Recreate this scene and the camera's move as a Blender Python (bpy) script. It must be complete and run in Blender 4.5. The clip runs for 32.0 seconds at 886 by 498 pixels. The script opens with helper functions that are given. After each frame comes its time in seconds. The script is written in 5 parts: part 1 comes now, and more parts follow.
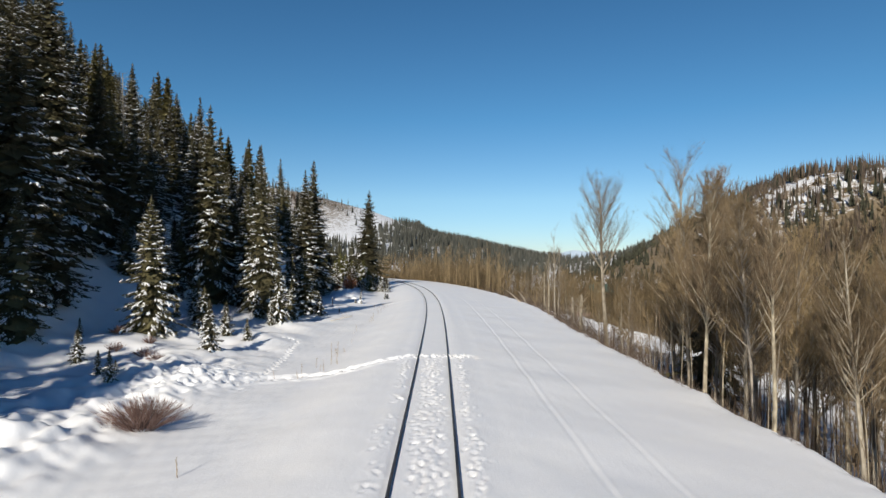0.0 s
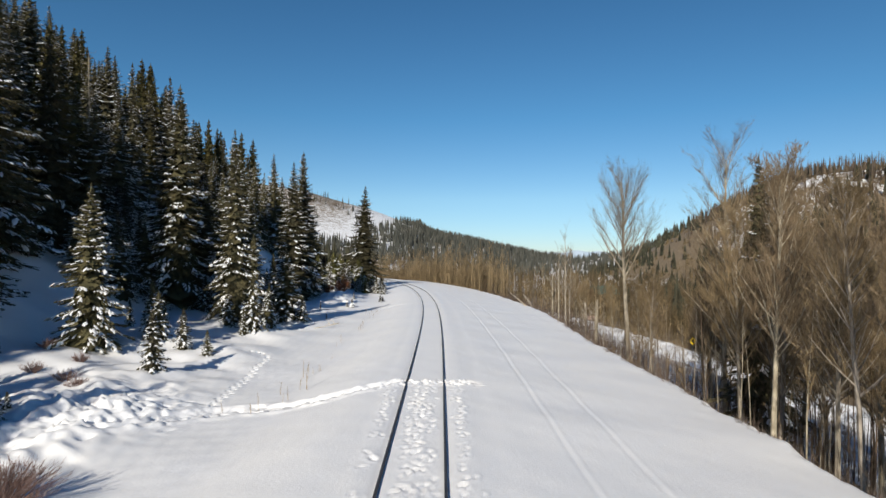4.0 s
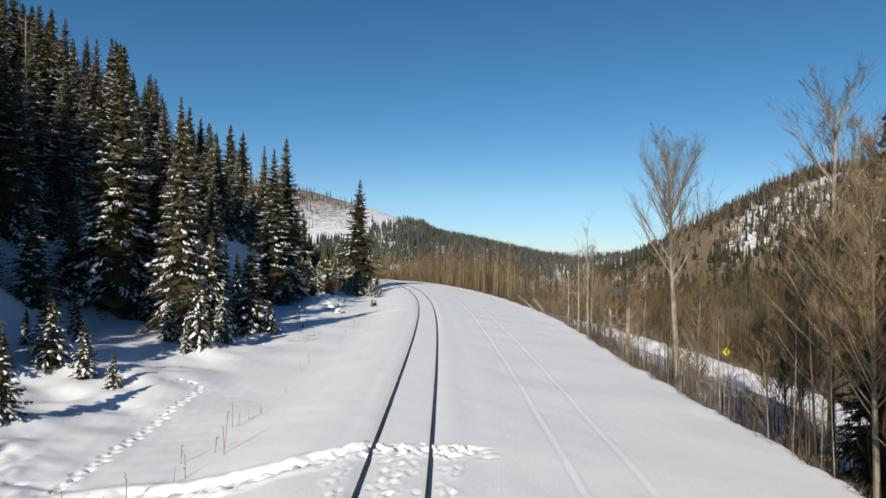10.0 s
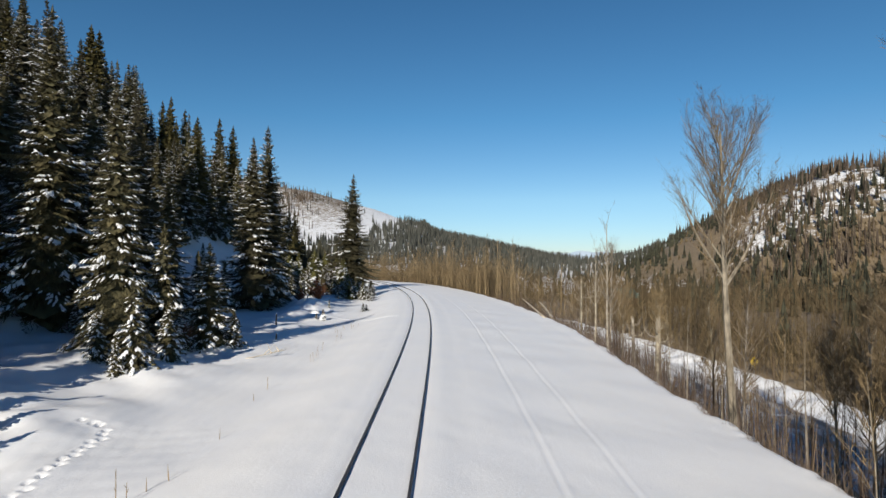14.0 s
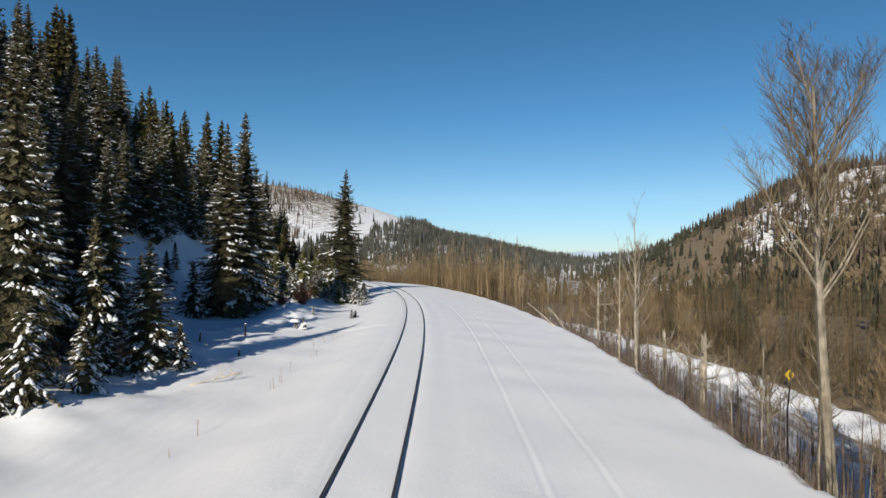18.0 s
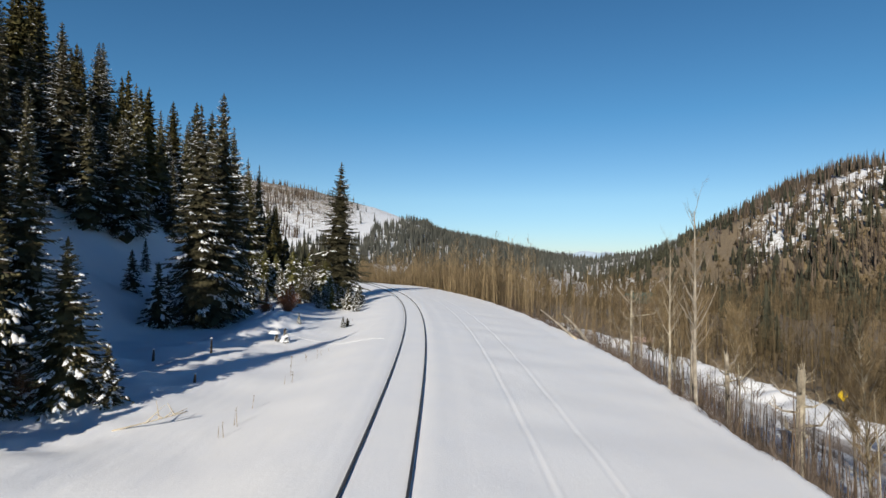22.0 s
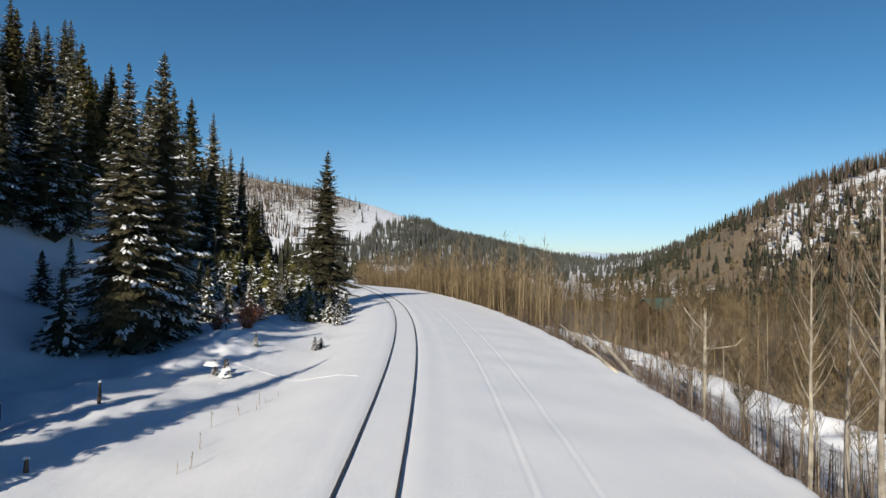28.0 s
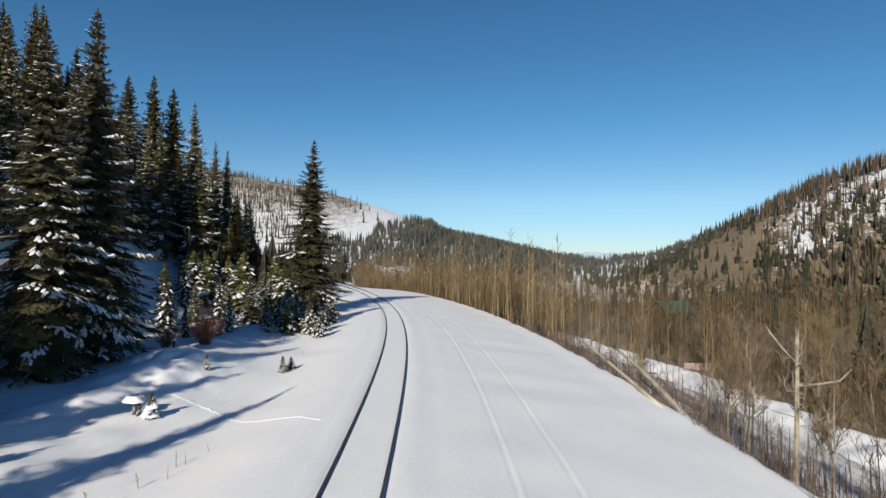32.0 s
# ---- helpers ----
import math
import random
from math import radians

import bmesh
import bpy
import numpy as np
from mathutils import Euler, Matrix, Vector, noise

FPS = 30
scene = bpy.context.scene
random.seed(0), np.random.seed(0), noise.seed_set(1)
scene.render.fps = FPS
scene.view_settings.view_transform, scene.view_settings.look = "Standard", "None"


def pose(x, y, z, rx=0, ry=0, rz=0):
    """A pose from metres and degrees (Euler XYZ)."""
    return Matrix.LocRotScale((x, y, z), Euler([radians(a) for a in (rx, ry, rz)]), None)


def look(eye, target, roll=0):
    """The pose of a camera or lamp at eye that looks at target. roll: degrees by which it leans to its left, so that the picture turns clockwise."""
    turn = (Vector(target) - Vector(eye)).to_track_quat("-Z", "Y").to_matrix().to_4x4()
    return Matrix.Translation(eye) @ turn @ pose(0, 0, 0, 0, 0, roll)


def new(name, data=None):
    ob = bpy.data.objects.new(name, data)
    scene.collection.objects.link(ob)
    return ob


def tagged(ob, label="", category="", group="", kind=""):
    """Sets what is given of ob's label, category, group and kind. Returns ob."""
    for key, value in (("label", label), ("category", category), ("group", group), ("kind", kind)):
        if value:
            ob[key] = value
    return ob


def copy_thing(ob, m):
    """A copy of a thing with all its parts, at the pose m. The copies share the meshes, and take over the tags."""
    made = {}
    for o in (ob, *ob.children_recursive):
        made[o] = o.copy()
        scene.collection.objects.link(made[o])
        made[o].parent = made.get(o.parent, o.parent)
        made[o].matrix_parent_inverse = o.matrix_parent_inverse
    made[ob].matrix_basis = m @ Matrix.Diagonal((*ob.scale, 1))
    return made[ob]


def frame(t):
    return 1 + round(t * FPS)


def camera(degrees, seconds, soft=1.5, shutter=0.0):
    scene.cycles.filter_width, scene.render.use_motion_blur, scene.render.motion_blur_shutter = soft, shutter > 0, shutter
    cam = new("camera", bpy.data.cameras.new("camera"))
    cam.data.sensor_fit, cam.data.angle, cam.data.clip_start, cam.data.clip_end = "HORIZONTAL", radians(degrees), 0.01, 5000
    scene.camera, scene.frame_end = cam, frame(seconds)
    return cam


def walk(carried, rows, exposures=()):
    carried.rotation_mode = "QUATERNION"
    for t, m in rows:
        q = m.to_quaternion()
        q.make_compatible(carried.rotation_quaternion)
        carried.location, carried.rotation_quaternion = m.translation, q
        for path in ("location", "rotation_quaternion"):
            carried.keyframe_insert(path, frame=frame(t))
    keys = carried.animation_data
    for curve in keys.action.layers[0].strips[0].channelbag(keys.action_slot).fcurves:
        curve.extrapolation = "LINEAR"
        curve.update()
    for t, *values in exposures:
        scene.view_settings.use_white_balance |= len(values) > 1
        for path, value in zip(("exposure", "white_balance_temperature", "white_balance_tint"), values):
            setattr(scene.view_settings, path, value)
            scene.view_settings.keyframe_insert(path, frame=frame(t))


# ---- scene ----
cam = camera(78.0, 32.0)
PATH = [
    (0, (0.238, 0.586, 4.281), (0.249, 2.586, 4.304), -0.0),
    (0.5, (0.285, 1.256, 4.298), (0.295, 3.256, 4.322), -0.1),
    (1, (0.319, 1.945, 4.309), (0.329, 3.945, 4.331), -0.1),
    (1.5, (0.348, 2.649, 4.32), (0.357, 4.649, 4.343), -0.2),
    (2, (0.359, 3.384, 4.311), (0.368, 5.384, 4.333), 0.1),
    (2.5, (0.392, 4.146, 4.316), (0.401, 6.146, 4.336), 0.1),
    (3, (0.445, 4.931, 4.322), (0.453, 6.931, 4.343), 0.1),
    (3.5, (0.491, 5.714, 4.339), (0.499, 7.714, 4.36), 0.2),
    (5.5, (0.663, 8.532, 4.261), (0.666, 10.532, 4.282), 0.2),
    (6, (0.695, 9.196, 4.224), (0.697, 11.196, 4.246), 0.2),
    (6.5, (0.726, 9.905, 4.2), (0.727, 11.905, 4.222), 0.3),
    (7, (0.752, 10.621, 4.181), (0.752, 12.621, 4.203), 0.2),
    (7.5, (0.793, 11.316, 4.173), (0.792, 13.316, 4.196), 0.3),
    (8, (0.83, 12.029, 4.177), (0.829, 14.029, 4.2), 0.4),
    (8.5, (0.887, 12.771, 4.167), (0.884, 14.771, 4.189), 0.3),
    (9, (0.926, 13.525, 4.166), (0.922, 15.525, 4.188), 0.2),
    (9.5, (0.975, 14.27, 4.173), (0.969, 16.269, 4.195), 0.2),
    (10, (1.027, 15.001, 4.164), (1.02, 17.001, 4.185), 0.3),
    (10.5, (1.075, 15.752, 4.158), (1.067, 17.752, 4.18), 0.2),
    (11, (1.146, 16.549, 4.169), (1.137, 18.549, 4.191), 0.1),
    (11.5, (1.198, 17.331, 4.168), (1.189, 19.331, 4.19), 0.1),
    (12, (1.237, 18.127, 4.165), (1.227, 20.127, 4.186), 0.2),
    (12.5, (1.297, 18.871, 4.102), (1.287, 20.871, 4.124), 0.3),
    (13, (1.359, 19.643, 4.096), (1.347, 21.643, 4.119), 0.2),
    (13.5, (1.398, 20.438, 4.092), (1.385, 22.438, 4.115), 0.3),
    (14, (1.453, 21.228, 4.088), (1.44, 23.228, 4.111), 0.2),
    (14.5, (1.507, 22.031, 4.092), (1.492, 24.031, 4.114), 0.2),
    (16.5, (1.721, 25.14, 4.091), (1.703, 27.14, 4.114), 0.1),
    (17, (1.768, 25.962, 4.106), (1.75, 27.962, 4.129), 0.1),
    (17.5, (1.841, 26.749, 4.125), (1.823, 28.749, 4.149), 0.2),
    (18, (1.837, 27.586, 4.153), (1.818, 29.586, 4.175), 0.2),
    (18.5, (1.807, 28.443, 4.171), (1.788, 30.443, 4.192), 0.3),
    (19, (1.76, 29.305, 4.187), (1.741, 31.305, 4.208), 0.3),
    (19.5, (1.712, 30.171, 4.196), (1.692, 32.17, 4.218), 0.3),
    (20, (1.654, 31.024, 4.209), (1.633, 33.023, 4.231), 0.3),
    (20.5, (1.596, 31.839, 4.219), (1.576, 33.839, 4.241), 0.4),
    (21, (1.536, 32.599, 4.221), (1.513, 34.598, 4.241), 0.2),
    (21.5, (1.524, 33.371, 4.237), (1.502, 35.371, 4.26), 0.5),
    (22, (1.504, 34.161, 4.26), (1.481, 36.16, 4.282), 0.4),
    (22.5, (1.476, 34.99, 4.291), (1.452, 36.99, 4.313), 0.5),
    (23, (1.426, 35.832, 4.32), (1.401, 37.831, 4.342), 0.5),
    (23.5, (1.401, 36.7, 4.359), (1.376, 38.7, 4.382), 0.6),
    (24, (1.398, 37.553, 4.38), (1.371, 39.552, 4.402), 0.5),
    (24.5, (1.411, 38.379, 4.386), (1.383, 40.379, 4.407), 0.6),
    (25, (1.451, 39.227, 4.391), (1.422, 41.227, 4.413), 0.6),
    (25.5, (1.493, 40.102, 4.404), (1.463, 42.102, 4.425), 0.6),
    (27.5, (1.64, 43.744, 4.53), (1.606, 45.744, 4.551), 0.6),
    (28, (1.678, 44.641, 4.559), (1.644, 46.641, 4.58), 0.7),
    (28.5, (1.712, 45.528, 4.585), (1.678, 47.528, 4.607), 0.7),
    (29, (1.755, 46.432, 4.592), (1.72, 48.432, 4.614), 0.8),
    (29.5, (1.799, 47.306, 4.58), (1.762, 49.306, 4.602), 0.6),
    (30, (1.82, 48.196, 4.593), (1.782, 50.196, 4.615), 0.7),
    (30.5, (1.847, 49.088, 4.597), (1.808, 51.087, 4.62), 0.7),
    (31, (1.896, 49.961, 4.591), (1.856, 51.96, 4.613), 0.6),
    (31.5, (1.916, 50.849, 4.595), (1.875, 52.849, 4.617), 0.7),
    (32, (1.928, 51.732, 4.598), (1.886, 53.731, 4.62), 0.6),
]
walk(cam, [(t, look(eye, target, roll)) for t, eye, target, roll in PATH])

# ---- world, sun ----
SUN_AZ, SUN_EL = 18.0, 27.5
world = bpy.data.worlds.new("sky")
scene.world = world
world.use_nodes = True
wn = world.node_tree.nodes
wl = world.node_tree.links
sky = wn.new("ShaderNodeTexSky")
sky.sky_type = "NISHITA"
sky.sun_disc = False
sky.sun_elevation = radians(SUN_EL)
sky.sun_rotation = radians(180 + SUN_AZ)
sky.altitude = 1800
sky.air_density, sky.dust_density, sky.ozone_density = 1.0, 0.0, 3.0
wn["Background"].inputs["Strength"].default_value = 0.099
# clear mountain air: less red overhead, a pale blue haze low down
where = wn.new("ShaderNodeTexCoord")
parts = wn.new("ShaderNodeSeparateXYZ")
wl.new(where.outputs["Generated"], parts.inputs["Vector"])
air = wn.new("ShaderNodeValToRGB")
AIR = ((0.0, (0.60, 0.71, 0.86)), (0.10, (0.74, 0.90, 0.92)), (0.24, (0.485, 0.86, 0.95)), (0.42, (0.42, 0.80, 0.92)), (0.65, (0.27, 0.48, 0.68)), (1.0, (0.17, 0.28, 0.47)))
while len(air.color_ramp.elements) < len(AIR):
    air.color_ramp.elements.new(0.5)
for e, (p, c) in zip(air.color_ramp.elements, AIR):
    e.position, e.color = p, (*c, 1)
wl.new(parts.outputs["Z"], air.inputs["Fac"])
tint = wn.new("ShaderNodeMix")
tint.data_type, tint.blend_type = "RGBA", "MULTIPLY"
tint.inputs["Factor"].default_value = 1.0
wl.new(sky.outputs["Color"], tint.inputs["A"])
wl.new(air.outputs["Color"], tint.inputs["B"])
wl.new(tint.outputs["Result"], wn["Background"].inputs["Color"])
sun = new("sun", bpy.data.lights.new("sun", "SUN"))
sun.data.energy, sun.data.angle, sun.data.color = 5.0, radians(0.5), (1.0, 0.93, 0.81)
away = Vector((math.sin(radians(SUN_AZ)) * math.cos(radians(SUN_EL)), math.cos(radians(SUN_AZ)) * math.cos(radians(SUN_EL)), -math.sin(radians(SUN_EL))))
sun.matrix_world = look((0, -40, 60), Vector((0, -40, 60)) + away)
scene.view_settings.exposure = 0.07


# ---- materials ----
def material(name, rough=0.8, spec=0.3):
    m = bpy.data.materials.new(name)
    m.use_nodes = True
    b = m.node_tree.nodes["Principled BSDF"]
    b.inputs["Roughness"].default_value = rough
    b.inputs["Specular IOR Level"].default_value = spec
    return m, m.node_tree.nodes, m.node_tree.links, b


def noise_node(n, l, scale, detail=4.0, rough=0.55, stretch=None):
    co = n.new("ShaderNodeNewGeometry").outputs["Position"]
    if stretch:
        mp = n.new("ShaderNodeMapping")
        mp.inputs["Scale"].default_value = stretch
        l.new(co, mp.inputs["Vector"])
        co = mp.outputs["Vector"]
    t = n.new("ShaderNodeTexNoise")
    t.inputs["Scale"].default_value = scale
    t.inputs["Detail"].default_value = detail
    t.inputs["Roughness"].default_value = rough
    l.new(co, t.inputs["Vector"])
    return t.outputs["Fac"]


def ramp(n, l, fac, stops):
    r = n.new("ShaderNodeValToRGB")
    while len(r.color_ramp.elements) < len(stops):
        r.color_ramp.elements.new(0.5)
    for e, (p, c) in zip(r.color_ramp.elements, stops):
        e.position, e.color = p, (*c, 1)
    l.new(fac, r.inputs["Fac"])
    return r.outputs["Color"]


def mix(n, l, fac, a, b, mode="MIX"):
    x = n.new("ShaderNodeMix")
    x.data_type, x.blend_type = "RGBA", mode
    if isinstance(fac, float):
        x.inputs["Factor"].default_value = fac
    else:
        l.new(fac, x.inputs["Factor"])
    for s, v in (("A", a), ("B", b)):
        if isinstance(v, tuple):
            x.inputs[s].default_value = (*v, 1)
        else:
            l.new(v, x.inputs[s])
    return x.outputs["Result"]


def bump(n, l, b, height, strength, distance):
    p = n.new("ShaderNodeBump")
    p.inputs["Strength"].default_value = strength
    p.inputs["Distance"].default_value = distance
    l.new(height, p.inputs["Height"])
    l.new(p.outputs["Normal"], b.inputs["Normal"])


def island(n):
    return n.new("ShaderNodeNewGeometry").outputs["Random Per Island"]


def per_object(n):
    return n.new("ShaderNodeObjectInfo").outputs["Random"]


def two_tone(name, dark, light, scale, rough=0.85, spec=0.2, relief=0.0, by_island=0.0, by_object=0.0, stretch=None):
    m, n, l, b = material(name, rough, spec)
    c = ramp(n, l, noise_node(n, l, scale, stretch=stretch), ((0.3, dark), (0.7, light)))
    if by_island:
        c = mix(n, l, 1.0, c, ramp(n, l, island(n), ((0, (1 - by_island,) * 3), (1, (1 + by_island,) * 3))), "MULTIPLY")
    if by_object:
        c = mix(n, l, 1.0, c, ramp(n, l, per_object(n), ((0, (1 - by_object, 1 - by_object, 1 - 0.6 * by_object)), (1, (1, 1, 1)))), "MULTIPLY")
    l.new(c, b.inputs["Base Color"])
    if relief:
        bump(n, l, b, noise_node(n, l, scale * 3, stretch=stretch), 0.6, relief)
    return m


def snow_material(name, tone=0.86):
    m, n, l, b = material(name, 0.55, 0.25)
    c = ramp(n, l, noise_node(n, l, 0.35, 5), ((0.3, (tone * 0.95, tone * 0.96, tone * 0.985)), (0.7, (tone, tone, tone))))
    c = mix(n, l, ramp(n, l, noise_node(n, l, 9.0, 6, 0.7), ((0.66, (0, 0, 0)), (0.78, (0.35, 0.35, 0.35)))), c, (tone * 0.86, tone * 0.87, tone * 0.88))
    l.new(c, b.inputs["Base Color"])
    fine = noise_node(n, l, 14.0, 6, 0.65)
    wide = noise_node(n, l, 1.3, 4, 0.5, (1.0, 0.35, 1.0))
    add = n.new("ShaderNodeMath")
    add.operation = "MULTIPLY_ADD"
    l.new(wide, add.inputs[0])
    add.inputs[1].default_value = 2.2
    l.new(fine, add.inputs[2])
    bump(n, l, b, add.outputs[0], 0.22, 0.025)
    return m


SNOW = snow_material("snow")
SNOW_CLUMP = snow_material("snow_on_branches", 0.84)
NEEDLE = two_tone("spruce_needles", (0.058, 0.056, 0.028), (0.14, 0.118, 0.054), 1.6, 0.7, 0.25, 0.0, 0.35, 0.35)
NEEDLE_PINE = two_tone("pine_needles", (0.055, 0.050, 0.018), (0.125, 0.105, 0.034), 1.4, 0.75, 0.2, 0.0, 0.35, 0.3)
BARK = two_tone("conifer_bark", (0.045, 0.034, 0.026), (0.13, 0.10, 0.075), 6.0, 0.9, 0.1, 0.01, 0, 0.2, (1, 1, 0.2))
ASPEN = two_tone("aspen_bark", (0.16, 0.132, 0.092), (0.52, 0.455, 0.335), 5.0, 0.8, 0.2, 0.004, 0, 0.25, (1, 1, 0.5))
GREY_BARK = two_tone("grey_birch_bark", (0.13, 0.11, 0.083), (0.37, 0.32, 0.245), 5.0, 0.85, 0.15, 0.006, 0, 0, (1, 1, 0.4))
TWIG = two_tone("aspen_twigs", (0.13, 0.092, 0.049), (0.30, 0.22, 0.118), 2.0, 0.75, 0.2, 0, 0.35, 0.3)
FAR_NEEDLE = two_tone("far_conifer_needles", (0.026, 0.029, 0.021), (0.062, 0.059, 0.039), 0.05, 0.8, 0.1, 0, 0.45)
# paler, greyer than the far needles: distance haze put into the colour
HAZED_NEEDLE = two_tone("ridge_needles_hazed", (0.046, 0.050, 0.044), (0.095, 0.092, 0.076), 0.03, 0.85, 0.1, 0, 0.35)
FAR_POLE = two_tone("far_burnt_trunks", (0.055, 0.042, 0.034), (0.14, 0.108, 0.08), 0.06, 0.9, 0.1, 0, 0.45)
FAR_BARE = two_tone("far_bare_branches", (0.068, 0.05, 0.029), (0.165, 0.122, 0.068), 0.06, 0.85, 0.1, 0, 0.4)
BRUSH = two_tone("brush_twigs", (0.065, 0.047, 0.034), (0.18, 0.128, 0.082), 1.2, 0.8, 0.2, 0, 0.4, 0.3)
THICKET = two_tone("thicket_twigs", (0.05, 0.037, 0.019), (0.13, 0.096, 0.05), 0.5, 0.85, 0.1, 0, 0.4)
GREY_BRUSH = two_tone("grey_brush_twigs", (0.075, 0.06, 0.05), (0.19, 0.15, 0.125), 1.2, 0.85, 0.15, 0, 0.4)
GROVE = two_tone("grove_branches", (0.15, 0.108, 0.06), (0.36, 0.27, 0.155), 0.3, 0.85, 0.1, 0, 0.4)
NEEDLE_YOUNG = two_tone("young_pine_needles", (0.075, 0.075, 0.024), (0.19, 0.175, 0.055), 1.6, 0.7, 0.2, 0, 0.35, 0.25)
RED_TWIG = two_tone("red_osier_twigs", (0.13, 0.045, 0.022), (0.30, 0.12, 0.06), 3.0, 0.75, 0.2, 0, 0.4)
DRY = two_tone("dry_stalks", (0.16, 0.11, 0.06), (0.34, 0.25, 0.15), 6.0, 0.85, 0.1, 0, 0.3)
RAIL = two_tone("rail_steel", (0.022, 0.019, 0.018), (0.06, 0.05, 0.045), 8.0, 0.5, 0.4, 0.002, 0, 0, (1, 0.1, 1))
WOOD_PALE = two_tone("weathered_log", (0.38, 0.32, 0.24), (0.68, 0.60, 0.47), 3.0, 0.85, 0.1, 0.005, 0, 0, (1, 0.2, 1))


def ground_material():
    """Snow that gives way to dry grass and earth on the slopes, by patches of its own."""
    m, n, l, b = material("snowy_ground", 0.6, 0.25)
    tone = 0.86
    c = ramp(n, l, noise_node(n, l, 0.35, 5), ((0.3, (tone * 0.95, tone * 0.96, tone * 0.985)), (0.7, (tone, tone, tone))))
    bare = n.new("ShaderNodeAttribute")
    bare.attribute_name = "bare"
    patch = noise_node(n, l, 0.55, 6, 0.65)
    far = noise_node(n, l, 0.13, 9, 0.85)
    both = n.new("ShaderNodeMath")
    both.operation = "MULTIPLY_ADD"
    l.new(patch, both.inputs[0])
    both.inputs[1].default_value = 0.5
    l.new(far, both.inputs[2])
    lift = n.new("ShaderNodeMath")
    lift.operation = "MULTIPLY_ADD"
    l.new(bare.outputs["Fac"], lift.inputs[0])
    lift.inputs[1].default_value = 0.75
    l.new(both.outputs[0], lift.inputs[2])
    mask = ramp(n, l, lift.outputs[0], ((0.88, (0, 0, 0)), (0.97, (1, 1, 1))))
    # nothing bare where the attribute is nought
    gate = ramp(n, l, bare.outputs["Fac"], ((0.02, (0, 0, 0)), (0.2, (1, 1, 1))))
    mask = mix(n, l, 1.0, mask, gate, "MULTIPLY")
    earth = ramp(n, l, noise_node(n, l, 0.9, 6, 0.7), ((0.3, (0.12, 0.09, 0.056)), (0.7, (0.30, 0.23, 0.145))))
    c = mix(n, l, mask, c, earth)
    l.new(c, b.inputs["Base Color"])
    fine = noise_node(n, l, 12.0, 6, 0.65)
    wide = noise_node(n, l, 1.1, 4, 0.5, (1.0, 0.35, 1.0))
    add = n.new("ShaderNodeMath")
    add.operation = "MULTIPLY_ADD"
    l.new(wide, add.inputs[0])
    add.inputs[1].default_value = 2.4
    l.new(fine, add.inputs[2])
    bump(n, l, b, add.outputs[0], 0.34, 0.03)
    return m


GROUND = ground_material()


# ---- plan ----
def track_x(y):
    """The track's centre line: straight, then a spiral to the left."""
    s = np.clip(np.asarray(y, float) - 25.0, 0.0, 105.0)
    e = np.clip(np.asarray(y, float) - 130.0, 0.0, 90.0)
    return -0.12 - 7.4e-6 * s ** 3 - 0.245 * e - 0.0016 * e ** 2


def bank_edge(y):
    return 11.5 + 1.3 * smooth(46, 72, np.asarray(y, float))


def track_z(y):
    return -0.80 - 0.00927 * np.clip(np.asarray(y, float), -60, 230)


def smooth(a, b, v):
    t = np.clip((v - a) / (b - a), 0, 1)
    return t * t * (3 - 2 * t)


def wobble(x, y, size, seed):
    """Cheap rolling unevenness of that wavelength."""
    r = random.Random(seed)
    out = 0.0
    for k in range(6):
        a, p, q = r.uniform(0, 6.283), r.uniform(0, 6.283), r.uniform(0.6, 1.7) * 6.283 / size
        out = out + np.sin((x * math.cos(a) + y * math.sin(a)) * q + p)
    return out / 6.0


RIDGE_X = np.array([-2500, -1100, -620, -440, -330, -240, -130, -60, 0, 160, 330, 600, 2500.0])
RIDGE_Z = np.array([60, 110, 150, 137, 130, 112, 82, 58, 42, 8, -6, -10, -10.0])


